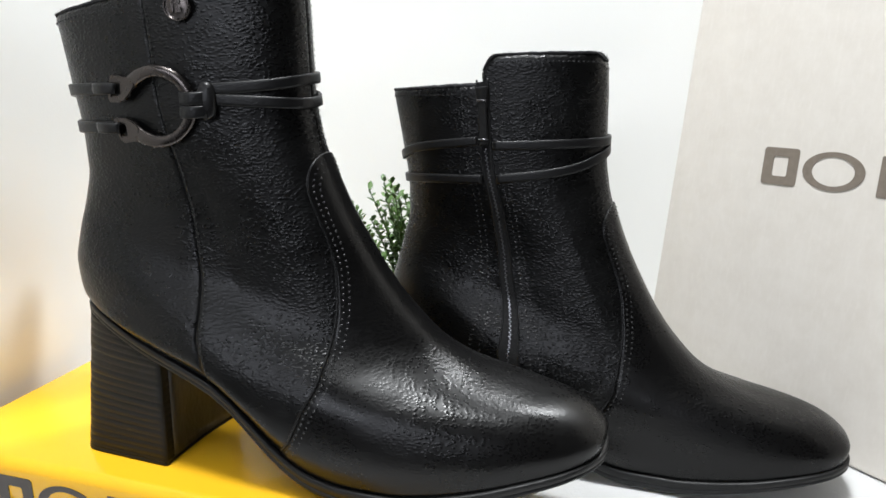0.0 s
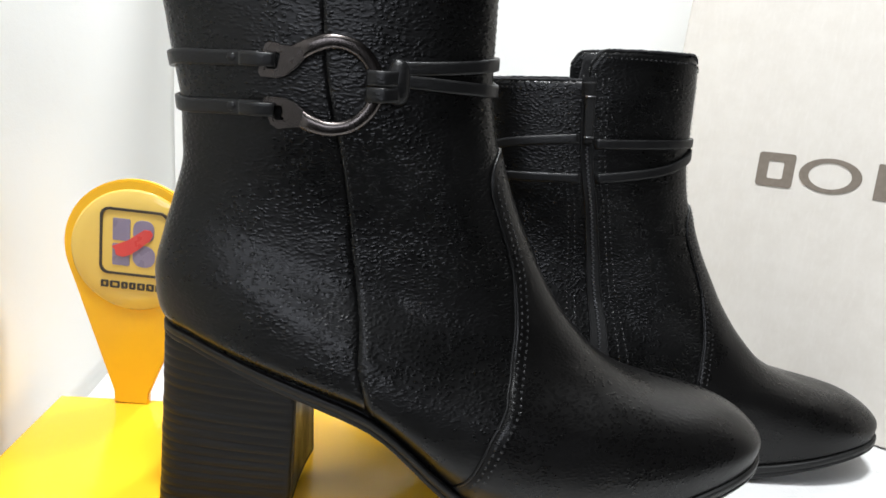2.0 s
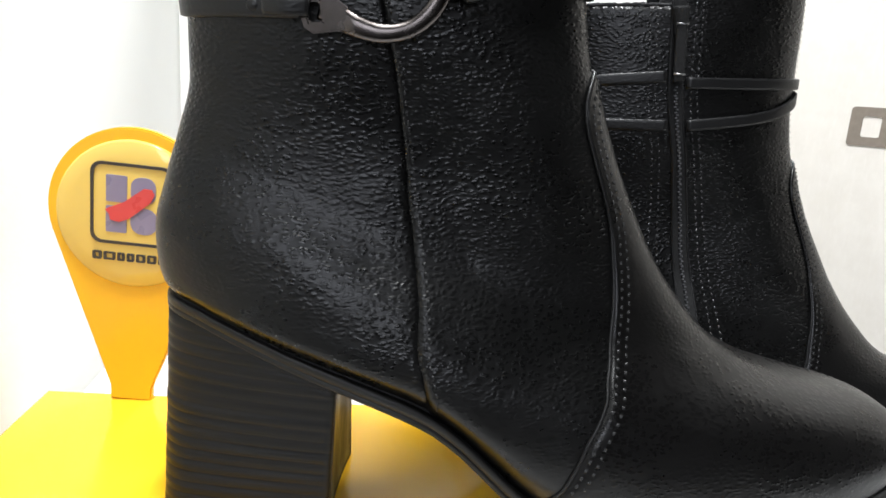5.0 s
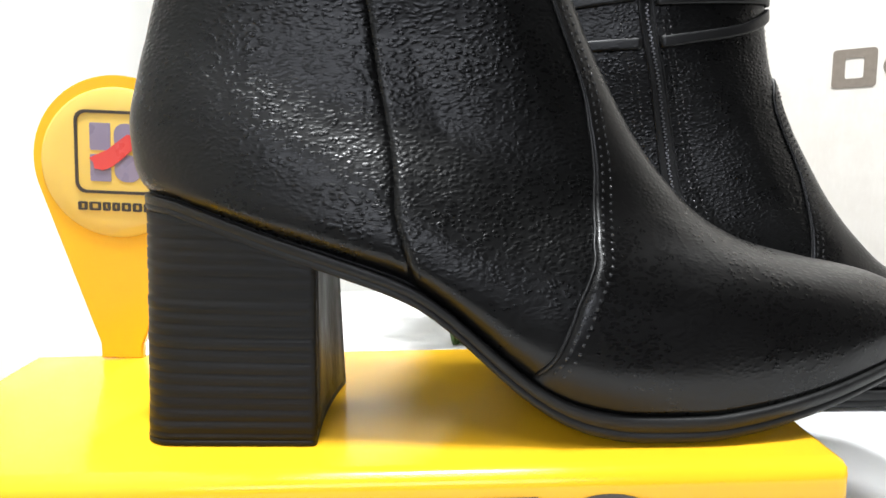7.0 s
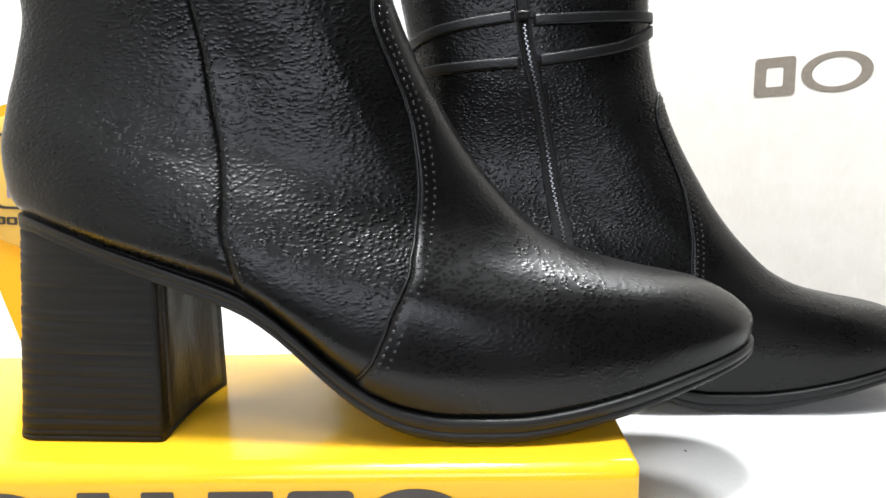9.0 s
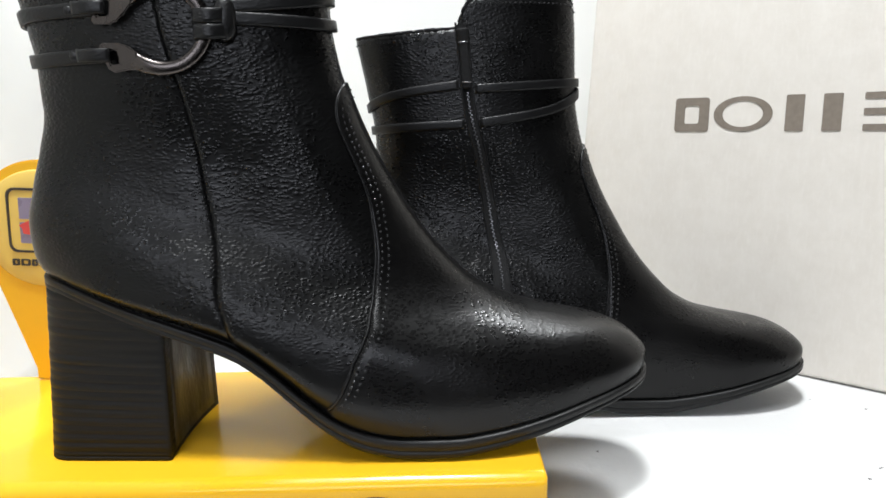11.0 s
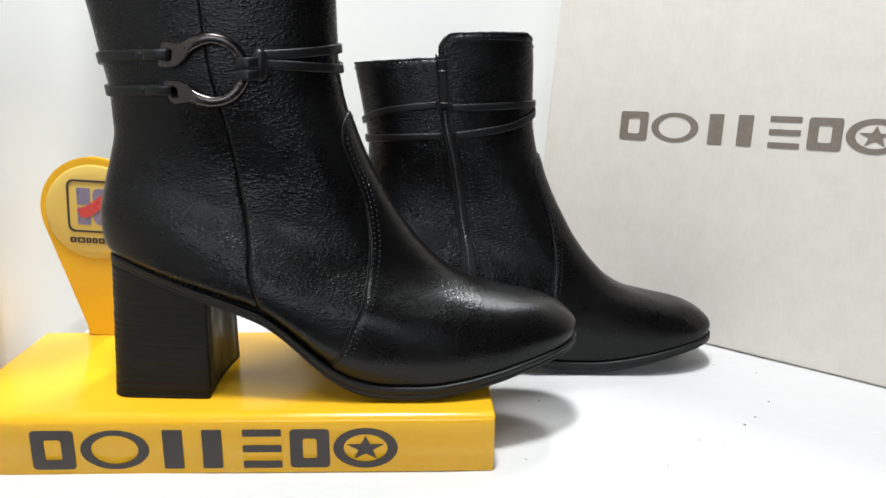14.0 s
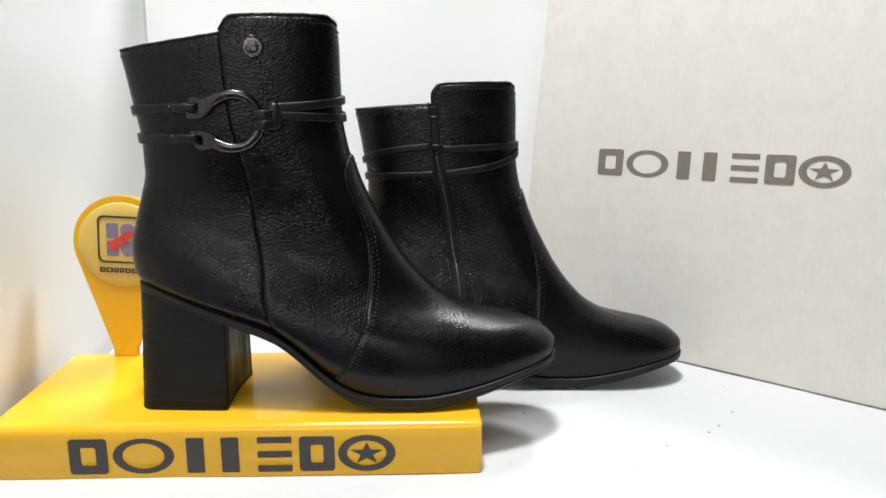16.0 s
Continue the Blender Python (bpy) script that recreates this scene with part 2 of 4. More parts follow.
def tube(path, radius, n=8, flat=1.0, ups=None):
    """A round or flattened bar along a path; ups gives the thin direction at each point."""
    path = np.array(path, float)
    tan = np.gradient(path, axis=0)
    tan /= np.linalg.norm(tan, axis=1)[:, None]
    rings = []
    radius = np.broadcast_to(radius, (len(path),))
    for k, (p, t) in enumerate(zip(path, tan)):
        up = np.array(ups[k] if ups is not None else (0, 0, 1.0))
        up = up - t * (up @ t)
        up /= np.linalg.norm(up) + 1e-12
        side = np.cross(t, up)
        rings.append([p + radius[k] * (math.cos(a) * side + flat * math.sin(a) * up) for a in np.arange(n) * 2 * math.pi / n])
    return loft(rings, True, (True, True))


def joined(chunks):
    verts, faces = [], []
    for v, f in chunks:
        off = len(verts)
        verts += list(v)
        faces += [tuple(i + off for i in face) for face in f]
    return verts, faces


# ---- setting: table, backdrop boards, room ----
def sheet(name, origin, ax, ay, na, nb, wave, material, label, category):
    """A thin board or cover: a grid with slight waves, 4 mm thick."""
    origin, ax, ay = Vector(origin), Vector(ax), Vector(ay)
    nrm = ax.cross(ay).normalized()
    top, low = [], []
    for j in range(nb + 1):
        for i in range(na + 1):
            p = origin + ax * (i / na) + ay * (j / nb)
            p2 = p + nrm * (wave * noise.noise(p * 7.0) + wave * 0.5 * noise.noise(p * 19.0))
            top.append(p2)
            low.append(p - nrm * 0.004)
    k, n = na + 1, len(top)
    faces = []
    for j in range(nb):
        for i in range(na):
            a = j * k + i
            faces += [(a, a + 1, a + 1 + k, a + k), (n + a + k, n + a + 1 + k, n + a + 1, n + a)]
    rim = [i for i in range(k)] + [k * j + na for j in range(1, nb + 1)] + [nb * k + i for i in range(na - 1, -1, -1)] + [k * j for j in range(nb - 1, 0, -1)]
    for a, b in zip(rim, rim[1:] + rim[:1]):
        faces.append((b, a, n + a, n + b))
    ob = part_of(name, mesh_of(name, top + low, faces, material))
    return tagged(ob, label, category, kind="structure")


sheet("table_cover", (-0.75, -0.13, 0.0), (1.5, 0, 0), (0, 0.73, 0), 150, 80, 0.0009, CLOTH, "smooth white paper cover on the table top", "table cover")
CORNER = (-0.285, 0.385)
sheet("backdrop_back", (CORNER[0] - 0.03, CORNER[1] - 0.002, -0.0006), (0.98, 0.062, 0), (0, 0, 0.44), 50, 26, 0.0015, WALL, "upright white board behind the boots", "backdrop")
sheet("backdrop_side", (-0.2865, -0.30, -0.0006), (CORNER[0] + 0.2865, CORNER[1] + 0.30, 0), (0, 0, 0.42), 50, 26, 0.0015, WALL, "upright white board beside the display stand", "backdrop")

# unseen room surfaces, set near black to keep the leather's reflections dark
for wall_name, dims in (("wall_north", (-1.6, 1.6, 0.95, 1.05, -0.75, 1.75)), ("wall_west", (-1.7, -1.6, -1.75, 1.05, -0.75, 1.75)),
                        ("wall_east", (1.6, 1.7, -1.75, 1.05, -0.75, 1.75)), ("ceiling", (-1.7, 1.7, -1.75, 1.05, 1.75, 1.85)), ("floor", (-1.7, 1.7, -1.75, 1.05, -0.85, -0.75))):
    tagged(part(wall_name, box_bm(*dims), ROOM), "unseen room surface, blackened to keep reflections dark", wall_name.split("_")[0], kind="structure")

# south wall with an invented opening for the added light, and its frame
w0, w1, s0, s1 = FRONT_OPENING
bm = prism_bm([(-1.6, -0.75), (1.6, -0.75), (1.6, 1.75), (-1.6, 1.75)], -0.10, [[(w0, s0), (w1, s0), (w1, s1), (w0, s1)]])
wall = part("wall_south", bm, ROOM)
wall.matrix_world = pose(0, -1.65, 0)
tagged(wall, "unseen blackened wall with an added opening for the front light", "wall", kind="structure")
window = new("added_opening_1")
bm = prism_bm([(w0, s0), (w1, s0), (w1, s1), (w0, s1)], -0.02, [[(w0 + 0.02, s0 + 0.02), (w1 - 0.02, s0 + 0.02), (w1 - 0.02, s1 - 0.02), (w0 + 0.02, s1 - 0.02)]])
part("added_opening_frame", bm, ROOM, window).location = (0, -1.65, 0)
tagged(window, "unseen dark frame round the added light opening", "window", kind="structure")
tagged(part("table", box_bm(-0.76, 0.76, -0.135, 0.61, -0.05, -0.0052, 0.003), ROOM), "plain dark table under the white cover", "table", kind="structure")


# ---- boots ----
def smooth_interp(knots, values):
    """A smooth curve through points (monotone cubic), that goes on straight past its ends."""
    t, y = np.array(knots, float), np.array(values, float)
    h, d = np.diff(t), np.diff(y) / np.diff(t)
    m = np.r_[d[0], [0 if a * b <= 0 else 2 * a * b / (a + b) for a, b in zip(d[:-1], d[1:])], d[-1]]

    def at(x):
        x = np.asarray(x, float)
        k = np.clip(np.searchsorted(t, x) - 1, 0, len(t) - 2)
        s = (x - t[k]) / h[k]
        inside = (1 + 2 * s) * (1 - s) ** 2 * y[k] + s * (1 - s) ** 2 * h[k] * m[k] + s * s * (3 - 2 * s) * y[k + 1] + s * s * (s - 1) * h[k] * m[k + 1]
        return np.where(x < t[0], y[0] + m[0] * (x - t[0]), np.where(x > t[-1], y[-1] + m[-1] * (x - t[-1]), inside))

    return at


# back line and front line of the upper, from the sole to the rim
BACK = [(0.0, 0.0005, 0.0740), (0.05, -0.0018, 0.0775), (0.12, -0.0034, 0.0830), (0.25, -0.0040, 0.0935), (0.40, -0.0006, 0.1087), (0.52, 0.0035, 0.1240), (0.62, 0.0068, 0.1390), (0.70, 0.0067, 0.1521), (0.85, 0.0030, 0.1780), (1.0, -0.0021, 0.2055)]
FRONT = [(0.0, 0.2496, 0.0215), (0.06, 0.2508, 0.0272), (0.12, 0.2463, 0.0332), (0.18, 0.2360, 0.0392), (0.26, 0.2165, 0.0441), (0.33, 0.1960, 0.0500), (0.40, 0.1780, 0.0594), (0.47, 0.1640, 0.0728), (0.54, 0.1512, 0.0897),
         (0.60, 0.1422, 0.1056), (0.67, 0.1332, 0.1238), (0.73, 0.1268, 0.1406), (0.79, 0.1222, 0.1565), (0.86, 0.1200, 0.1750), (0.93, 0.1196, 0.2000), (1.0, 0.1182, 0.2245)]
SOLE = [(-0.004, 0.0745), (0.01, 0.0728), (0.02, 0.0698), (0.04, 0.0628), (0.06, 0.0562), (0.08, 0.0486), (0.09, 0.0419), (0.10, 0.0330), (0.11, 0.0240), (0.12, 0.0169), (0.13, 0.0123), (0.145, 0.0096), (0.165, 0.0094), (0.18, 0.0108), (0.20, 0.0143), (0.22, 0.0187), (0.25, 0.0243)]
bx, bz = (smooth_interp([r[0] for r in BACK], [r[i] for r in BACK]) for i in (1, 2))
fx, fz = (smooth_interp([r[0] for r in FRONT], [r[i] for r in FRONT]) for i in (1, 2))
sole_z = smooth_interp([r[0] for r in SOLE], [r[1] for r in SOLE])
S_KNOTS = [0.0, 0.15, 0.35, 0.55, 0.70, 0.85, 1.0]
WIDTHS = [(0.0, (0.033, 0.0345, 0.0335, 0.0365, 0.0405, 0.0420, 0.042)), (0.07, (0.0362, 0.0388, 0.0392, 0.0400, 0.0415, 0.0415, 0.041)), (0.20, (0.0358, 0.0370, 0.0369, 0.0377, 0.0380, 0.0365, 0.034)),
          (0.42, (0.0325, 0.0316, 0.0304, 0.0298, 0.0290, 0.0275, 0.025)), (0.70, (0.024, 0.0245, 0.0245, 0.0245, 0.0240, 0.0230, 0.022)), (1.0, (0.021, 0.0225, 0.0230, 0.0230, 0.0225, 0.0220, 0.021))]
width_rows = [smooth_interp(S_KNOTS, row) for _, row in WIDTHS]
width_v = [v for v, _ in WIDTHS]
POWER = 0.72
SHELF = 0.0050
RIDGE = 0.0065  # the instep's ridge lies towards the inner side
shaft = {"view_shift": 0.0}  # how far the shaft's back is shifted forward to fit the camera's view


def between_rows(rows, v):
    """Monotone cubic between the rows of half-widths, column by column."""
    t = np.array(width_v)
    h = np.diff(t)[:, None]
    d = np.diff(rows, axis=0) / h
    a, b = d[:-1], d[1:]
    inner = np.where(a * b > 0, 2 * a * b / np.where(a + b == 0, 1, a + b), 0)
    m = np.concatenate([d[:1], inner, d[-1:]])
    k = np.clip(np.searchsorted(t, v) - 1, 0, len(t) - 2)
    col = np.arange(rows.shape[1])
    hk = np.diff(t)[k]
    q = (v - t[k]) / hk
    return (1 + 2 * q) * (1 - q) ** 2 * rows[k, col] + q * (1 - q) ** 2 * hk * m[k, col] + q * q * (3 - 2 * q) * rows[k + 1, col] + q * q * (q - 1) * hk * m[k + 1, col]


def surf(u, v):
    """The boot's outer skin: u runs round it (0 back, pi front, between them the inner side), v from the sole up to the rim."""
    u, v = np.broadcast_arrays(np.asarray(u, float), np.asarray(v, float))
    s = (1 - np.cos(u)) / 2
    x = bx(v) + (fx(v) - bx(v)) * s
    z = bz(v) + (fz(v) - bz(v)) * s
    x0 = bx(0.0) + (fx(0.0) - bx(0.0)) * s
    sag = sole_z(x0) - (bz(0.0) + (fz(0.0) - bz(0.0)) * s)
    z = z + sag * np.clip(1 - v / 0.75, 0, 1) ** 2.4
    vv = np.clip(v, 0, 1)
    rows = np.stack([w(s) for w in width_rows], 0)
    w = between_rows(rows.reshape(len(width_v), -1), vv.reshape(-1)).reshape(s.shape)
    sn = np.sin(u)
    inner = np.where(sn > 0, 1 - 0.14 * np.exp(-(((s - 0.66) / 0.2) ** 2)) * np.clip(1 - vv / 0.4, 0, 1), 1.0)
    mid = 0.005 * np.clip((s - 0.5) / 0.5, 0, 1) ** 2 * np.clip(1 - vv / 0.5, 0, 1)
    x = x + shaft["view_shift"] * (1 - s) ** 2 * np.clip(v / 0.3, 0, 1)
    mid = mid + RIDGE * np.clip((s - 0.4) / 0.6, 0, 1) * np.exp(-(((vv - 0.45) / 0.2) ** 2))
    y = mid + np.sign(sn) * np.abs(sn) ** POWER * w * inner
    # the ankle narrows above the stiff heel counter, whose upper edge slopes down towards the front
    edge = np.interp(x, (0.0, 0.015, 0.062, 0.084, 0.13), (0.115, 0.110, 0.090, 0.084, 0.070))
    step = np.clip((z - edge + 0.012) / 0.024, 0, 1)
    back = np.clip((z - 0.114) / 0.050, 0, 1)
    hollow = SHELF * step * step * (3 - 2 * step) * (1 - back * back * (3 - 2 * back)) * np.clip((0.80 - s) / 0.25, 0, 1)
    y = y - np.sign(sn) * np.abs(sn) * hollow
    return np.stack([x, y, z], -1)


def normals(u, v):
    e = 1e-3
    du, dv = surf(np.asarray(u) + e, v) - surf(np.asarray(u) - e, v), surf(u, np.asarray(v) + e) - surf(u, np.asarray(v) - e)
    n = np.cross(dv, du)
    return n / (np.linalg.norm(n, axis=-1, keepdims=True) + 1e-15)


def skin(u, v, off):
    return surf(u, v) + normals(u, v) * np.asarray(off)[..., None]


GRID_U, GRID_V = np.meshgrid(np.linspace(0.02, math.pi - 0.02, 220), np.linspace(0, 1.05, 220))
GRID_P = surf(GRID_U, GRID_V)


def uv_at(x, z):
    """The u and v of the inner-side skin at a place seen from the side."""
    d = (GRID_P[..., 0] - x) ** 2 + (GRID_P[..., 2] - z) ** 2
    k = np.unravel_index(np.argmin(d), d.shape)
    u, v = GRID_U[k], GRID_V[k]
    for _ in range(8):
        p, e = surf(u, v), 1e-4
        j = np.array([(surf(u + e, v) - p)[[0, 2]], (surf(u, v + e) - p)[[0, 2]]]).T / e
        try:
            du, dv = np.linalg.solve(j, np.array([x, z]) - p[[0, 2]])
        except np.linalg.LinAlgError:
            break
        if abs(du) > 0.1 or abs(dv) > 0.1:
            break
        u, v = u + du, v + dv
    return float(u), float(v)


def uv_line(points):
    uv = sorted((uv_at(x, z)[::-1] for x, z in points))
    return smooth_interp([a for a, _ in uv], [b for _, b in uv])


# where the pieces of leather meet: the side seam (or zip) and the edge of the vamp
side_seam = uv_line([(0.0570, 0.2120), (0.0590, 0.1850), (0.0650, 0.1500), (0.0705, 0.1180), (0.0750, 0.0880), (0.0770, 0.0640), (0.0795, 0.0510)])
EDGE_LOW = sorted(uv_at(x, z)[::-1] for x, z in ((0.1330, 0.0560), (0.1262, 0.0400), (0.1150, 0.0215)))
EDGE_HIGH = [(0.36, 2.02), (0.466, 2.27), (0.526, 2.42), (0.579, 2.54), (0.627, 2.595), (0.68, 2.62), (0.80, 2.64)]
vamp_edge = smooth_interp([a for a, _ in EDGE_LOW + EDGE_HIGH], [b for _, b in EDGE_LOW + EDGE_HIGH])
VAMP_TOP = 0.753


def vamp_half(v, inset=0.0):
    """Half the vamp's width in u at height v: a tongue with a round tip; inset in metres."""
    v = np.asarray(v, float)
    unit = np.linalg.norm(surf(vamp_edge(v) + 0.01, v) - surf(vamp_edge(v), v), axis=-1) * 100
    top = VAMP_TOP - inset / 0.26
    return (math.pi - vamp_edge(v) - inset / unit) * np.sqrt(np.clip(1 - np.clip((v - 0.685) / (top - 0.685), 0, 1) ** 2, 0.0006, 1))


def flap_top(u):
    """How far up the front piece goes: flat-topped, rounded at the notch, a little lower at the front corner."""
    s = (1 - np.cos(u)) / 2
    s0 = (1 - np.cos(side_seam(1.0))) / 2
    a = np.clip((s - s0) / 0.085, 0, 1)
    rise = 1 - (1 - a) ** 2.6
    return 1.0 + rise * (0.030 - 0.028 * np.clip((s - s0 - 0.06) / (0.94 - s0), 0, 1)) - 0.012 * np.clip((s - 0.955) / 0.045, 0, 1) ** 2


def wrinkle(p, amount):
    return amount * np.array([noise.noise(Vector(q) * 55.0) + 0.6 * noise.noise(Vector((q[0] * 120, q[1] * 120, q[2] * 170))) for q in p.reshape(-1, 3)]).reshape(p.shape[:-1])


def patch(u_of, v_top, nu, nv, base, thick, amount=0.00018, v_low=0.0, crowd=False):
    """One cut piece of leather on the boot: u_of(a, v) for a in 0..1, v up to v_top(u); it has thickness and rounded edges."""
    a, b = np.meshgrid(np.linspace(0, 1, nu + 1), np.linspace(0, 1, nv + 1))
    if crowd:
        b = np.sin(b * math.pi / 2)
    v = v_low + b * (1 - v_low)
    for _ in range(3):
        u = u_of(a, v)
        v = v_low + b * (v_top(u) - v_low)
    u = u_of(a, v)
    edge = np.minimum.reduce([np.arange(nu + 1)[None, :] + 0 * a, nu - np.arange(nu + 1)[None, :] + 0 * a, nv - np.arange(nv + 1)[:, None] + 0 * a])
    lift = thick * np.where(edge == 0, 0.5, np.where(edge == 1, 1.04, 1.0))
    p = surf(u, v)
    top = skin(u, v, base + lift + wrinkle(p, amount))
    low = skin(u, v, base + 0 * lift)
    n = top.shape[0] * top.shape[1]
    k = nu + 1
    verts = np.concatenate([top.reshape(-1, 3), low.reshape(-1, 3)])
    faces = []
    for j in range(nv):
        for i in range(nu):
            q = j * k + i
            faces += [(q, q + 1, q + 1 + k, q + k), (n + q + k, n + q + 1 + k, n + q + 1, n + q)]
    rim = list(range(k)) + [k * j + nu for j in range(1, nv + 1)] + [nv * k + i for i in range(nu - 1, -1, -1)] + [k * j for j in range(nv - 1, 0, -1)]
    for i, j in zip(rim, rim[1:] + rim[:1]):
        faces.append((j, i, n + i, n + j))
    return verts, faces


def stitches(us, vs, off, step=0.0024, length=0.0017, thick=0.00042):
    """A row of thread stitches along a line on the skin."""
    p = skin(us, vs, off + 0 * us)
    nr = normals(us, vs)
    d = np.r_[0, np.cumsum(np.linalg.norm(np.diff(p, axis=0), axis=1))]
    chunks = []
    for m in np.arange(step, d[-1] - step / 2, step):
        c0, c1 = (np.array([np.interp(m + s * length / 2, d, p[:, i]) for i in range(3)]) for s in (-1, 1))
        nn = np.array([np.interp(m, d, nr[:, i]) for i in range(3)])
        t = (c1 - c0) / (np.linalg.norm(c1 - c0) + 1e-12)
        side = np.cross(t, nn) * thick
        mid = (c0 + c1) / 2 + nn * thick
        v = [c0 - nn * thick, c0 + side * 0.7, mid + side - nn * thick * 0.6, c1 + side * 0.7, c1 - nn * thick, c1 - side * 0.7, mid - side - nn * thick * 0.6, c0 - side * 0.7, mid + nn * 0.4 * thick]
        chunks.append((v, [(8, k, (k + 1) % 8) for k in range(8)]))
    return joined(chunks)


def on_skin(points, off, mirror_side):
    """Places on the skin under points given as (x, z), on the inner (1) or outer (-1) side."""
    uv = np.array([uv_at(x, z) for x, z in points])
    u, v = uv[:, 0] * mirror_side, uv[:, 1]
    return skin(u, v, np.zeros(len(u)) + off), normals(u, v)


def dense(points, n):
    pts = np.array(points, float)
    d = np.r_[0, np.cumsum(np.linalg.norm(np.diff(pts, axis=0), axis=1))]
    t = np.linspace(0, d[-1], n)
    m = np.gradient(pts, d, axis=0)
    k = np.clip(np.searchsorted(d, t) - 1, 0, len(d) - 2)
    h = np.diff(d)[k][:, None]
    s = (t - d[k])[:, None] / h
    return (1 + 2 * s) * (1 - s) ** 2 * pts[k] + s * (1 - s) ** 2 * h * m[k] + s * s * (3 - 2 * s) * pts[k + 1] + s * s * (s - 1) * h * m[k + 1]


def band(path, nrm, width, thick):
    """A leather strap: a flat band with rounded long edges along a path on the skin."""
    path, nrm = np.array(path), np.array(nrm)
    tan = np.gradient(path, axis=0)
    tan /= np.linalg.norm(tan, axis=1)[:, None]
    rings = []
    for p, t, n in zip(path, tan, nrm):
        side = np.cross(t, n)
        side /= np.linalg.norm(side)
        w = width / 2
        rings.append([p + side * a * w + n * b * thick for a, b in ((-1, 0.05), (-1, 0.72), (-0.90, 0.97), (-0.5, 1.0), (0.5, 1.0), (0.90, 0.97), (1, 0.72), (1, 0.05))])
    return loft(rings, True, (True, True))


def strap_path(knots, n=50, off=0.0004):
    """Along (u, z) knots: finds the height on the skin."""
    k = dense(knots, n)
    vs = np.linspace(0.5, 1.02, 200)
    us, vv = k[:, 0], []
    for u, z in k:
        vv.append(np.interp(z, surf(u + 0 * vs, vs)[:, 2], vs))
    vv = np.array(vv)
    return skin(us, vv, np.zeros(n) + off), normals(us, vv)


def sole_rings():
    us = np.linspace(0, 2 * math.pi, 161)[:-1]
    p = surf(us, np.zeros_like(us))
    tan = np.roll(p, -1, 0) - np.roll(p, 1, 0)
    out = np.stack([tan[:, 1], -tan[:, 0]], 1)
    out /= np.linalg.norm(out, axis=1)[:, None]
    flip = np.where((out * np.stack([-np.cos(us), np.sin(us)], 1)).sum(1) < 0, -1.0, 1.0)
    return us, p, out * flip[:, None]


sole_thick = smooth_interp([-0.01, 0.05, 0.08, 0.105, 0.125, 0.15, 0.20, 0.26], [0.0052, 0.0056, 0.0062, 0.0073, 0.0081, 0.0086, 0.0069, 0.0043])


def sole_ring(us, p, out, d, f, extra=0.0):
    """A ring d metres outside the upper's edge and a part f of the sole's thickness below it."""
    q = p.copy()
    fade = np.clip((p[:, 0] - 0.035) / 0.04, 0, 1)[:, None]
    q[:, :2] += out * (d * (0.55 + 0.45 * fade) if d > 0 else d)
    t = sole_thick(p[:, 0])
    q[:, 2] = sole_z(p[:, 0]) - f * t + extra
    return q


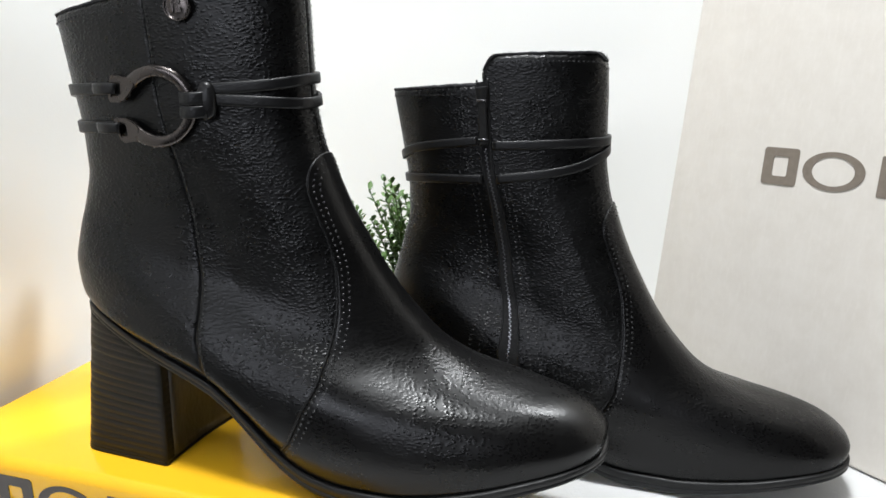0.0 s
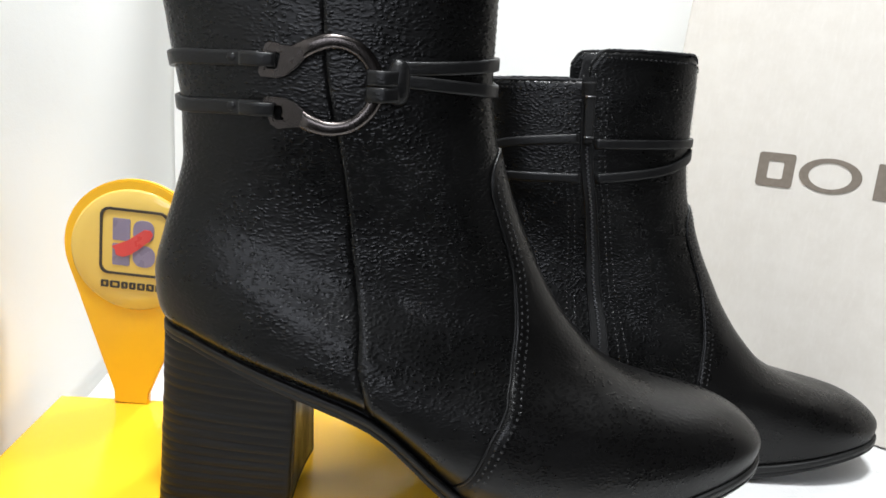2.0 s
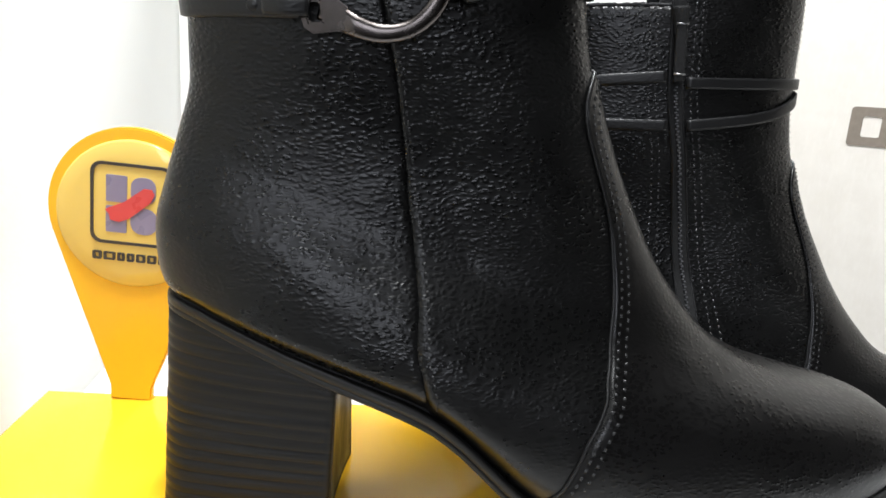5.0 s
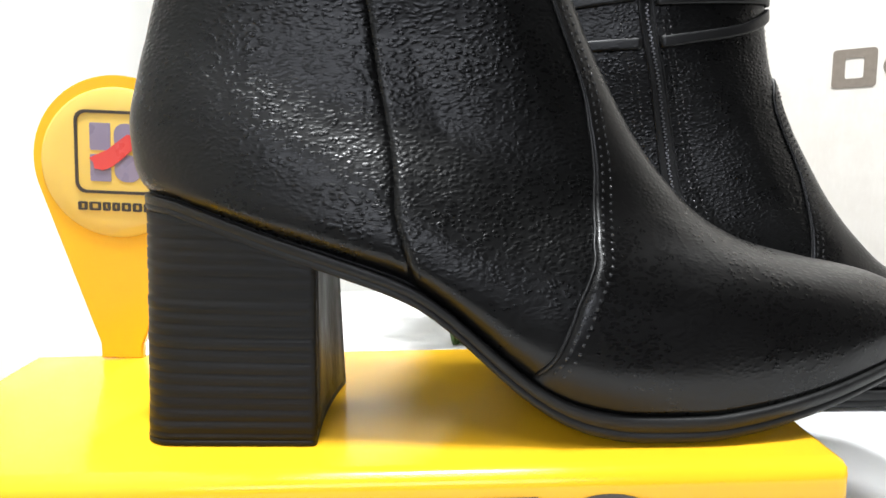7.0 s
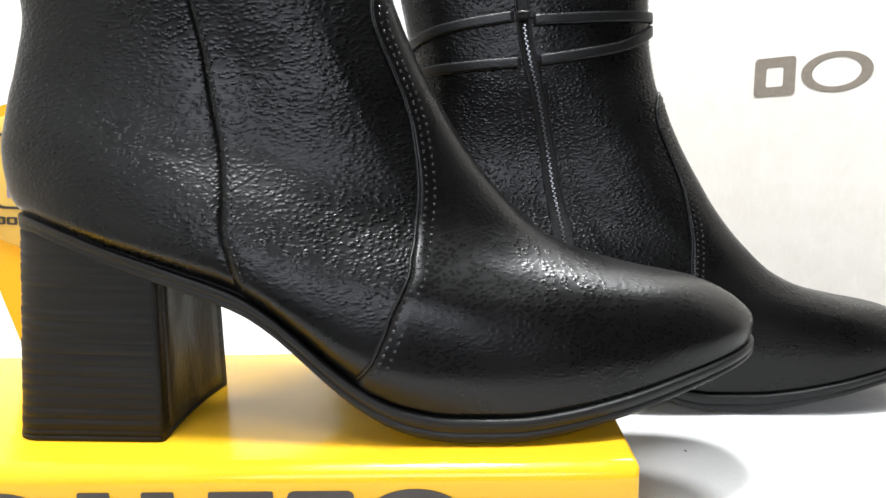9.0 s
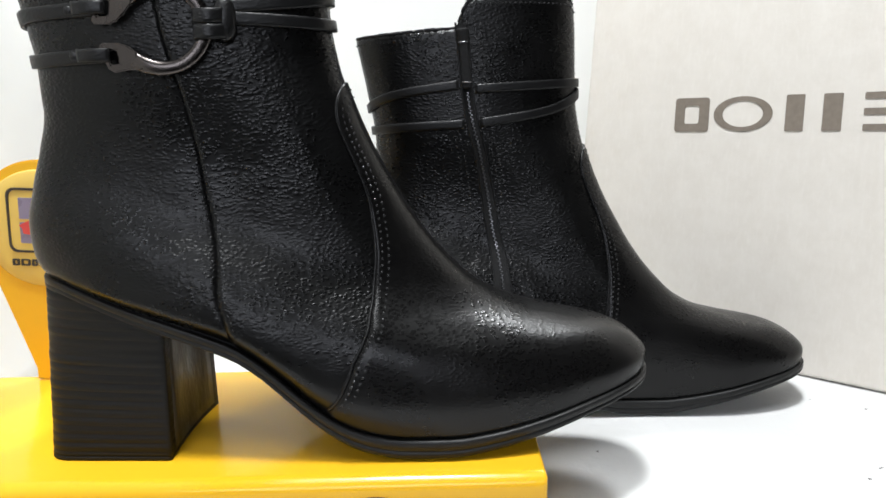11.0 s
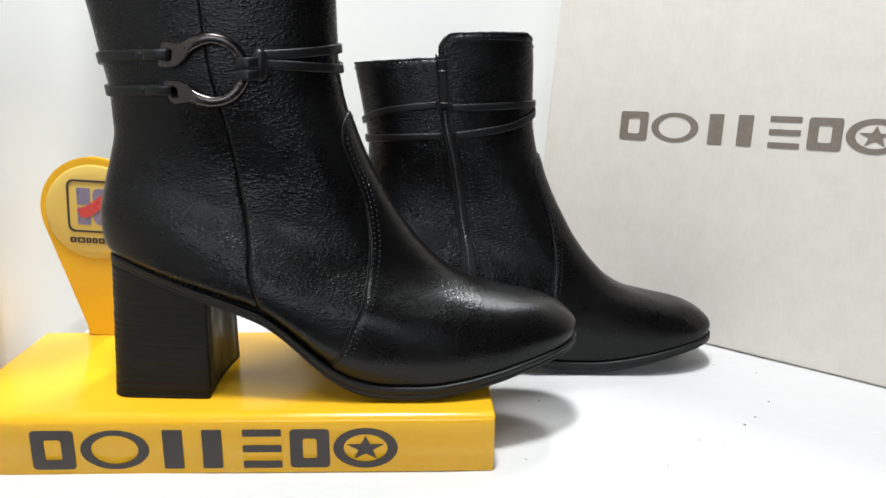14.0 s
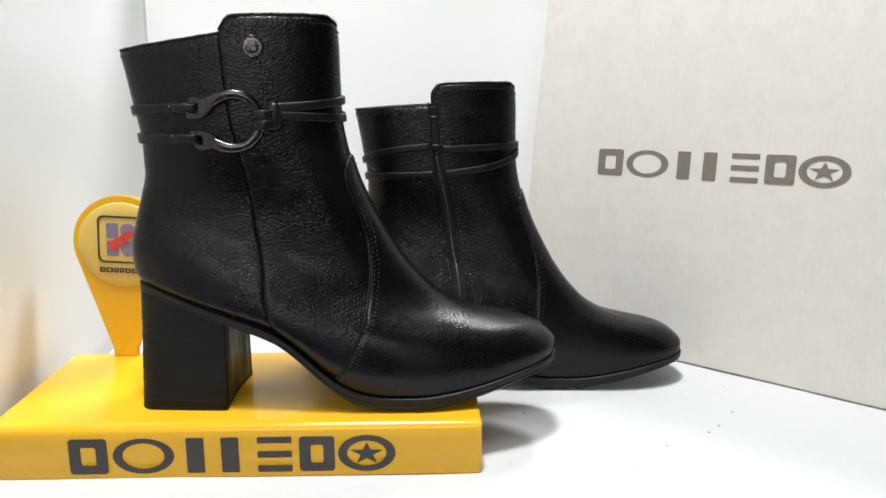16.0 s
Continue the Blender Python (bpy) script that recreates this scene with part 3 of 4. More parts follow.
def build_boot(outer):
    """One ankle boot. outer: the side with buckle and stud is dressed; otherwise the side with the zip."""
    boot = new("ankle_boot")
    shaft["view_shift"] = 0.0 if outer else 0.0045
    side = -1 if outer else 1
    drop = 0.0 if outer else 0.022
    back_top = lambda u: 1.0 - drop * np.clip(1 - np.cos(u), 0, 1)
    full = lambda lo, hi: (lambda a, v: lo(v) + (hi(v) - lo(v)) * a)
    over = 0.010
    back = patch(full(lambda v: -side_seam(v) - over, lambda v: side_seam(v) + over), back_top, 110, 90, -0.0010, 0.0012)
    part_of("back_quarter", mesh_of("back_quarter", *back, LEATHER), boot, "pebbled black leather back quarter")
    # front quarters of both sides, joined by a seam down the shin
    one = patch(full(lambda v: side_seam(v), lambda v: math.pi + 0 * v), flap_top, 80, 90, -0.0005, 0.0012)
    uo = patch(full(lambda v: -side_seam(v), lambda v: -math.pi + 0 * v), flap_top, 80, 90, -0.0005, 0.0012)
    part_of("front_quarter", mesh_of("front_quarter", *one, LEATHER), boot, "pebbled black leather front quarter with a raised flap")
    part_of("front_quarter", mesh_of("front_quarter", *uo, LEATHER), boot, "pebbled black leather front quarter with a raised flap")

    vamp = patch(lambda a, v: math.pi + (2 * a - 1) * vamp_half(v), lambda u: VAMP_TOP + 0 * u, 120, 130, 0.0003, 0.0015, 0.00012, 0.0, True)
    part_of("vamp", mesh_of("vamp", *vamp, VAMP), boot, "smooth black leather vamp with a softly rounded toe")
    ve = np.r_[np.linspace(0.02, VAMP_TOP - 0.05, 120), VAMP_TOP - 0.05 * (1 - np.linspace(0, 1, 40)[1:]) ** 2]
    edge_u = np.r_[math.pi - vamp_half(ve), math.pi + vamp_half(ve)[::-1]]
    edge_v = np.r_[ve, ve[::-1]]
    part_of("vamp_edge", mesh_of("vamp_edge", *tube(skin(edge_u, edge_v, 0 * edge_v + 0.0011), 0.00055, 8, 1.0, normals(edge_u, edge_v)), STRAP), boot, "thick cut edge of the vamp")
    inner = patch(full(lambda v: -math.pi + 0.001 + 0 * v, lambda v: math.pi - 0.001 + 0 * v), lambda u: np.where(np.cos(u) > np.cos(side_seam(1.0) + 0.1), back_top(u) - 0.004, flap_top(np.abs(u)) - 0.006), 120, 30, -0.0026, 0.0016, 0.0, 0.55)
    part_of("lining", mesh_of("lining", *inner, LINING), boot, "dark textile lining")

    # thread
    rows, faint = [], []
    vs = np.linspace(0.03, 0.985, 160)
    for sgn in (1, -1):
        if not outer and sgn == side:
            for du in (0.115, 0.165):
                rows.append(stitches(sgn * (side_seam(vs) + du), vs, 0.0010, 0.0029, 0.0016, 0.00040))
        for du in (0.030,):
            faint.append(stitches(sgn * (side_seam(vs) + du), vs, 0.0010, 0.0027, 0.0015, 0.00034))
        if not outer and sgn == side:
            for du in (0.150, 0.205):
                rows.append(stitches(sgn * (side_seam(vs) - du), vs, 0.0003, 0.0029, 0.0016, 0.00040))
        for d in (0.0024, 0.0052):
            top = VAMP_TOP - d / 0.26
            vv = 0.03 + (top - 0.0004 - 0.03) * np.sin(np.linspace(0, math.pi / 2, 220))
            rows.append(stitches(sgn * (math.pi - vamp_half(vv, d)), vv, 0.0018, 0.0027, 0.0014, 0.00045))
        uu = np.linspace(side_seam(1.0) + 0.10, math.pi - 0.04, 90)
        rows.append(stitches(sgn * uu, flap_top(uu) - 0.013, 0.0011, 0.0026))
        faint.append(stitches(sgn * (0 * vs + math.pi - 0.16), np.linspace(VAMP_TOP + 0.01, 0.99, 160), 0.0009, 0.0026, 0.0014, 0.00022))
    uu = np.linspace(-side_seam(1.0) + 0.03, side_seam(1.0) - 0.03, 120)
    rows.append(stitches(uu, back_top(uu) - 0.018, 0.0003, 0.0026))
    tagged(part_of("stitching", mesh_of("stitching", *joined(rows), THREAD), boot), "rows of black waxed thread", kind="stuff")
    tagged(part_of("seam_stitching", mesh_of("seam_stitching", *joined(faint), FAINT_THREAD), boot), "faint black stitching beside the seams", kind="stuff")

    # worn, fuzzy cut edge along the rim
    rim = []
    for sgn in (1, -1):
        uu = np.linspace(side_seam(1.0) + 0.012, math.pi - 0.002, 90)
        rim.append(tube(skin(sgn * uu, flap_top(uu), 0 * uu + 0.0000), 0.0007, 6))
        uu = np.linspace(0.0, side_seam(1.0) + 0.002, 60)
        rim.append(tube(skin(sgn * uu, back_top(uu), 0 * uu - 0.0006), 0.0007, 6))
    fray = random.Random(8 + outer)
    rim = [([np.array(q) + np.array([fray.gauss(0, 1), fray.gauss(0, 1), fray.gauss(0, 1.3)]) * 0.00012 for q in v], f) for v, f in rim]
    for k in range(120):
        sgn = fray.choice((1, -1))
        at_front = k < 16
        u0 = math.pi - abs(fray.gauss(0, 0.10)) if at_front else fray.uniform(0.1, 3.0)
        v0 = float(flap_top(np.array(u0))) if u0 > side_seam(1.0) else float(back_top(u0))
        base = skin(np.array([sgn * u0]), np.array([v0]), np.zeros(1))[0]
        h = fray.uniform(0.0012, 0.0034) if at_front else fray.uniform(0.0006, 0.0014)
        tip = base + np.array([fray.gauss(0, 0.0006), fray.gauss(0, 0.0006), h])
        mid = (base + tip) / 2 + np.array([fray.gauss(0, 0.0002), 0, 0])
        rim.append(tube([base, mid, tip], [0.00012, 0.0001, 0.00005], 4, ups=[(0, 1, 0.1)] * 3))
    part_of("cut_edge", mesh_of("cut_edge", *joined(rim), SUEDE), boot, "rough frayed edge of the leather")

    # sole
    us, p, out = sole_rings()
    welt = [sole_ring(us, p, out, -0.004, -0.04), sole_ring(us, p, out, 0.0001, -0.06), sole_ring(us, p, out, 0.0006, 0.02), sole_ring(us, p, out, 0.0004, 0.10), sole_ring(us, p, out, -0.004, 0.10)]
    part_of("piping", mesh_of("piping", *loft(welt), WELT), boot, "black piping recessed between upper and sole")
    prof = [(-0.004, 0.08), (0.0022, 0.07), (0.0031, 0.11), (0.0034, 0.20), (0.0034, 0.55), (0.0030, 0.58), (0.0030, 0.61), (0.0034, 0.64), (0.0033, 0.88), (0.0026, 0.97), (0.0010, 1.0)]
    rings = [sole_ring(us, p, out, d, f) for d, f in prof]
    verts, faces = loft(rings)
    n, base = len(us), (len(prof) - 1) * len(us)
    for i in range(n // 2):
        a, b = i, (n - i) % n
        c, d = i + 1, (n - i - 1) % n
        quad = list(dict.fromkeys((base + a, base + c, base + d, base + b)))
        if len(quad) > 2:
            faces.append(tuple(quad))
    part_of("outsole", mesh_of("outsole", verts, faces, RUBBER), boot, "black rubber outsole with a groove round its edge")

    # stacked block heel
    rim_line = sole_ring(us, p, out, 0.0031, 0.95)
    flank = {}
    for sgn in (1, -1):
        edge = sorted((float(q[0]), abs(float(q[1]))) for q in rim_line if q[0] < 0.08 and q[1] * sgn >= -1e-6)
        flank[sgn] = ([e[0] for e in edge], [e[1] for e in edge])

    def heel_ring(f, layer):
        """A level of the heel: the sole's outline at the top, a square-backed block at the ground."""
        x0, x1 = -0.0010 + 0.0012 * f, 0.0540
        half = 0.0286
        rr = 0.013
        skew = 0.085
        arc = [(x0 + rr - rr * math.sin(b) ** 0.80, half * math.cos(b) ** 0.42) for b in np.linspace(0, math.pi / 2, 16)]
        side_pts = [(x, half) for x in np.linspace(x1 - 0.0030, x0 + rr + 0.002, 9)]
        loop = [(x1, half - 0.0016), (x1 - 0.0004, half - 0.0005), (x1 - 0.0015, half)] + side_pts + arc
        mirrored = [(x, -y) for x, y in loop[:-1][::-1]]
        breast = [(x1 - 0.0018 * (1 - (2 * t - 1) ** 2), (half - 0.0016) * (2 * t - 1)) for t in np.linspace(0, 1, 13)[1:-1]]
        pts = []
        for k, (x, y) in enumerate(loop + mirrored + breast):
            sgn = 1 if y >= 0 else -1
            wide_top = float(np.interp(x, *flank[sgn]))
            if k < len(loop) + len(mirrored):
                y_top = sgn * wide_top * (1.0 if x < x1 - 0.0014 else abs(y) / half)
                if abs(y) < 1e-6:
                    y_top = 0.0
            else:
                y_top = y / half * wide_top
            y = (1 - f) * y_top + f * y
            g = layer if x < x1 - 0.0005 else 0.0
            cx, cy = x - 0.026, y
            r = math.hypot(cx, cy)
            x, y = x + cx / r * g, y + cy / r * g
            top = float(sole_z(min(max(x, -0.004), 0.07)) - 0.97 * sole_thick(x)) + 0.0003
            pts.append((x + skew * y * f, y - skew * (x - 0.026) * f, min(0.0680 * (1 - f), top * (1 - 0.10 * f) if f < 0.5 else 1.0)))
        return pts

    rnd = random.Random(3)
    hr = []
    layers = 19
    for k in range(layers):
        lo, hi = k / layers, (k + 1) / layers
        o = rnd.uniform(-0.00012, 0.00014)
        hr += [heel_ring(lo + 0.10 / layers, o), heel_ring(lo + 0.80 / layers, o), heel_ring(lo + 0.95 / layers, -0.00034)]
    hr[0] = heel_ring(0.0, 0.0)
    hr[-1] = heel_ring(0.972, -0.0003)
    hr += [heel_ring(0.978, 0.0002), heel_ring(0.997, 0.0002), heel_ring(1.0, -0.0004)]
    part_of("block_heel", mesh_of("block_heel", *loft(hr, True, (True, True)), HEEL, True), boot, "stacked black block heel with fine horizontal layers")
    face = []
    for f in np.linspace(0.03, 0.965, 14):
        row = heel_ring(f, 0.0)[-11:]
        face.append([(x + 0.0004, y, z) for x, y, z in row] + [(x - 0.0004, y, z) for x, y, z in row[::-1]])
    part_of("heel_breast", mesh_of("heel_breast", *loft(face, True, (True, True)), BREAST), boot, "unevenly lacquered front of the heel")

    if outer:
        # two straps from the buckle round the heel side, two from the knot round the shin
        ul, um = uv_at(0.0385, 0.1750)[0], side_seam(0.85) - 0.08
        for z0, z1, z2, z3 in ((0.1752, 0.1738, 0.1722, 0.1715), (0.1588, 0.1574, 0.1580, 0.1560)):
            path = strap_path([(-ul, z0), (-ul * 0.66, (z0 + z1) / 2), (-ul * 0.3, z1), (0.0, z2), (0.5 * um, z3), (um, z3)], 70)
            part_of("strap", mesh_of("strap", *band(*path, 0.0052, 0.0017), STRAP), boot, "narrow black leather strap")
        ur = uv_at(0.0850, 0.1730)[0]
        for z0, z1, z2, z3 in ((0.1752, 0.1768, 0.1790, 0.1800), (0.1712, 0.1700, 0.1690, 0.1740)):
            path = strap_path([(-ur, z0), (-ur - (math.pi - ur) * 0.4, z1), (-math.pi + 0.05, z2), (-math.pi - 0.5, (z2 + z3) / 2), (-2 * math.pi + side_seam(0.85) + 0.1, z3)], 70, 0.0012)
            part_of("strap", mesh_of("strap", *band(*path, 0.0047, 0.0017), STRAP), boot, "narrow black leather strap")
        # buckle: an open horseshoe of gunmetal with two flat slotted ends
        line = dense([(0.0380, 0.1752), (0.0440, 0.1752), (0.0492, 0.1772), (0.0552, 0.1806), (0.0632, 0.1828), (0.0718, 0.1803), (0.0766, 0.1746), (0.0782, 0.1678), (0.0758, 0.1608), (0.0700, 0.1553), (0.0625, 0.1535), (0.0548, 0.1552), (0.0488, 0.1582), (0.0440, 0.1592), (0.0392, 0.1590)], 90)
        tan = np.gradient(line, axis=0)
        tan /= np.linalg.norm(tan, axis=1)[:, None]
        side2 = np.stack([-tan[:, 1], tan[:, 0]], 1)
        a = np.linspace(0, 1, 90)
        end = np.minimum(a, 1 - a)
        wide = 0.0021 + 0.0004 * np.sin(math.pi * a) + 0.0009 * np.exp(-((end / 0.22) ** 4))
        xs = np.linspace(0.030, 0.092, 12)
        ys = smooth_interp(xs, [on_skin([(x, 0.168)], 0.0008, -1)[0][0, 1] for x in xs])

        def lay(x, z, lift):
            bow = -0.0012 * math.exp(-(((x - 0.060) / 0.012) ** 2))
            return np.array([x, float(ys(x)) + bow - 0.0010 - lift, z])

        rings = []
        for k in range(7, 84):
            c, sd, w = line[k], side2[k], wide[k]
            rise = 0.50 + 0.50 * min(1.0, (min(k, 90 - k) - 7) / 9)
            rings.append([lay(*(c + sd * w * q), h * rise) for q, h in ((-1, 0.0003), (-1, 0.0015), (-0.78, 0.0024), (-0.3, 0.0027), (0.3, 0.0027), (0.78, 0.0024), (1, 0.0015), (1, 0.0003))])
        buckle = part_of("buckle", mesh_of("buckle", *loft(rings, True, (True, True)), GUNMETAL), boot, "polished gunmetal horseshoe buckle")
        # flat ends, each with a slot for its strap
        ends = (([(0.0534, 0.1812), (0.0495, 0.1801), (0.0455, 0.1803), (0.0416, 0.1811), (0.0400, 0.1803), (0.0386, 0.1755), (0.0377, 0.1708), (0.0386, 0.1695), (0.0442, 0.1694), (0.0475, 0.1706), (0.0505, 0.1732), (0.0534, 0.1765)],
                 [(0.0412, 0.1778), (0.0452, 0.1778), (0.0440, 0.1722), (0.0401, 0.1722)]),
                ([(0.0534, 0.1595), (0.0500, 0.1619), (0.0468, 0.1629), (0.0409, 0.1630), (0.0392, 0.1622), (0.0408, 0.1575), (0.0421, 0.1538), (0.0446, 0.1523), (0.0490, 0.1531), (0.0534, 0.1536)],
                 [(0.0422, 0.1600), (0.0460, 0.1604), (0.0469, 0.1554), (0.0434, 0.1552)]))
        for outline, slot in ends:
            bm = prism_bm(outline, 0.0024, [slot])
            bmesh.ops.recalc_face_normals(bm, faces=bm.faces)
            bmesh.ops.bevel(bm, geom=[e for e in bm.edges if len(e.link_faces) == 2 and e.calc_face_angle(0) > 1.0], offset=0.00045, segments=2, affect="EDGES")
            for vert in bm.verts:
                vert.co = Vector(lay(vert.co.x, vert.co.z, 0.0024 - vert.co.y))
            part("slotted_end", bm, GUNMETAL, buckle, "flat slotted end of the buckle")
        for zc in (0.1752, 0.1590):
            tab, tn = on_skin(dense([(0.0325, zc), (0.0375, zc), (0.0440, zc)], 12), 0.0046, -1)
            tab[:, 1] -= 0.0014 * np.sin(np.linspace(0, math.pi, 12))
            part_of("strap_loop", mesh_of("strap_loop", *band(tab, tn, 0.0046, 0.0016), STRAP), boot, "strap end folded through the buckle")
            dot, dn = on_skin([(0.0285, zc - 0.0003), (0.0286, zc)], 0.0020, -1)
            bm = bmesh.new()
            bmesh.ops.create_cone(bm, cap_ends=True, segments=20, radius1=0.0020, radius2=0.0014, depth=0.0008)
            bmesh.ops.transform(bm, matrix=Matrix.Translation(dot[0]) @ Vector(dn[0]).to_track_quat("Z", "Y").to_matrix().to_4x4(), verts=bm.verts)
            part("rivet", bm, STRAP, boot, "small black rivet through the strap", True)
        # knot: two loops over the ring and a keeper round both
        for zc in (0.1716, 0.1660):
            loop, ln = on_skin(dense([(0.0738, zc), (0.0780, zc), (0.0850, zc + 0.0002)], 16), 0.0036, -1)
            loop[:, 1] -= 0.0022 * np.sin(np.linspace(0, math.pi, 16))
            part_of("strap_loop", mesh_of("strap_loop", *band(loop, ln, 0.0052, 0.0019), STRAP), boot, "strap looped round the buckle")
        kz = np.linspace(0.1778, 0.1632, 24)
        keep, kn = on_skin([(0.0846 + 0.0014 * ((z - 0.1706) / 0.009) ** 2, z) for z in kz], 0.0022, -1)
        swell = np.sin(np.linspace(0.06, math.pi - 0.06, 24)) ** 0.28
        keep[:, 1] -= 0.0014 * swell
        part_of("keeper", mesh_of("keeper", *tube(keep, 0.0042 * swell, 16, 0.60, kn), STRAP), boot, "leather keeper round the straps")
        # stud
        spot, sn = on_skin([(0.0746, 0.2080)], 0.0018, -1)
        turn = Matrix.Translation(spot[0]) @ Vector(sn[0]).to_track_quat("Z", "Y").to_matrix().to_4x4()
        rings = [[(r * math.cos(t), r * math.sin(t), h) for t in np.arange(32) * math.pi / 16] for r, h in ((0.0058, 0.0), (0.0060, 0.0012), (0.0056, 0.0019), (0.0052, 0.0018), (0.0050, 0.0013), (0.0046, 0.0012), (0.0030, 0.0016), (0.0012, 0.0018))]
        v, f = loft(rings, True, (True, True))
        v = [turn @ Vector(q) for q in v]
        stud = part_of("stud", mesh_of("stud", v, f, GUNMETAL), boot, "round gunmetal stud with a raised rim")
        for x0, x1, y0, y1 in ((-0.0022, -0.0010, -0.0026, 0.0028), (-0.0004, 0.0020, 0.0004, 0.0026), (-0.0004, 0.0024, -0.0026, -0.0004)):
            bm = box_bm(x0, x1, y0, y1, 0.0010, 0.0023, 0.0002)
            bmesh.ops.transform(bm, matrix=turn, verts=bm.verts)
            part("emblem", bm, GUNMETAL, stud)
    else:
        # zip: tape, two rows of teeth, slider with pull
        vz = np.linspace(0.10, 0.985, 150)
        tape = [skin(side_seam(vz) + du, vz, 0 * vz + 0.0012) for du in (-0.046, -0.016, 0.016, 0.046)]
        ring = [[t[k] for t in tape] for k in range(len(vz))]
        v, f = loft(ring, False)
        part_of("zip_tape", mesh_of("zip_tape", v, f, ZIP), boot, "black woven zip tape")
        vz = np.linspace(0.04, 0.99, 160)
        for du in (-0.050, 0.050):
            part_of("zip_edging", mesh_of("zip_edging", *tube(skin(side_seam(vz) + du, vz, 0 * vz + 0.0009), 0.00055, 8, 1.0, normals(side_seam(vz) + du, vz)), STRAP), boot, "rolled leather edge beside the zip")
        vt = np.linspace(0.10, 0.86, 600)
        line = skin(side_seam(vt), vt, 0 * vt + 0.0014)
        nz = normals(side_seam(vt), vt)
        d = np.r_[0, np.cumsum(np.linalg.norm(np.diff(line, axis=0), axis=1))]
        chunks = []
        for k, m in enumerate(np.arange(0.0, d[-1], 0.00115)):
            c = np.array([np.interp(m, d, line[:, i]) for i in range(3)])
            nn = np.array([np.interp(m, d, nz[:, i]) for i in range(3)])
            e = np.array([np.interp(m + 0.001, d, line[:, i]) for i in range(3)]) - c
            t = e / (np.linalg.norm(e) + 1e-12) if m + 0.001 < d[-1] else t
            sd = np.cross(t, nn)
            c = c + sd * (0.00028 if k % 2 else -0.00028)
            cv = [c + sd * a * 0.00042 + t * b * 0.00030 + nn * h * 0.0006 for a in (-1, 1) for b in (-1, 1) for h in (-0.5, 1)]
            chunks.append((cv, [(0, 1, 3, 2), (4, 6, 7, 5), (0, 4, 5, 1), (2, 3, 7, 6), (1, 5, 7, 3), (0, 2, 6, 4)]))
        part_of("zip_teeth", mesh_of("zip_teeth", *joined(chunks), TEETH, False), boot, "fine black zip teeth")
        vp = np.linspace(0.86, 0.985, 30)
        pull_path = skin(side_seam(vp), vp, 0 * vp + 0.0026)
        nz2 = normals(side_seam(vp), vp)
        slider = part_of("zip_slider", mesh_of("zip_slider", *tube(pull_path[17:28], np.linspace(0.0026, 0.0036, 11), 12, 0.75, nz2[17:28]), ZIP), boot, "black enamelled zip slider")
        pull_line = pull_path[1:22] + nz2[1:22] * 0.0012
        part_of("zip_pull", mesh_of("zip_pull", *band(pull_line, nz2[1:22], 0.0046, 0.0014), ZIP), slider, "black zip pull tab")
        for k in (4, 21):
            bar = [pull_path[k] + nz2[k] * 0.0026 + np.array([a, 0, 0]) for a in (-0.0024, 0, 0.0024)]
            part_of("bridge", mesh_of("bridge", *tube(bar, 0.0004, 6, ups=[(0, 0, 1)] * 3), TEETH), slider, "bright metal bridge")
        # straps end at the zip on this side
        uz = side_seam(0.85)
        for z0, z1, z2 in ((0.1806, 0.1760, 0.1695), (0.1606, 0.1592, 0.1575)):
            path = strap_path([(uz - 0.072, z0), (uz * 0.5, z1), (0.1, z2), (-0.6, z2)], 60)
            part_of("strap", mesh_of("strap", *band(*path, 0.0047, 0.0017), STRAP), boot, "narrow black leather strap sewn in at the zip")
        for z0, z1, z2 in ((0.1785, 0.1800, 0.1808), (0.1610, 0.1665, 0.1755)):
            path = strap_path([(uz + 0.072, z0), ((uz + math.pi) / 2, z1), (math.pi - 0.05, z2), (math.pi + 0.7, z2)], 60, 0.0012)
            part_of("strap", mesh_of("strap", *band(*path, 0.0047, 0.0017), STRAP), boot, "narrow black leather strap sewn in at the zip")
    return boot


BLOCK_H = 0.0325
boot_a = build_boot(True)
boot_a.matrix_world = pose(-0.198, 0.057, BLOCK_H + 0.0002)
tagged(boot_a, "black leather ankle boot with gunmetal buckle on a yellow stand", "boot", "pair of boots")
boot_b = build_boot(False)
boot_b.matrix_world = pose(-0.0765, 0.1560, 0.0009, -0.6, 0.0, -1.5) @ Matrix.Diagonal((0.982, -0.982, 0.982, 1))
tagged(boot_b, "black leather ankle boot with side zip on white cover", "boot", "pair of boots")


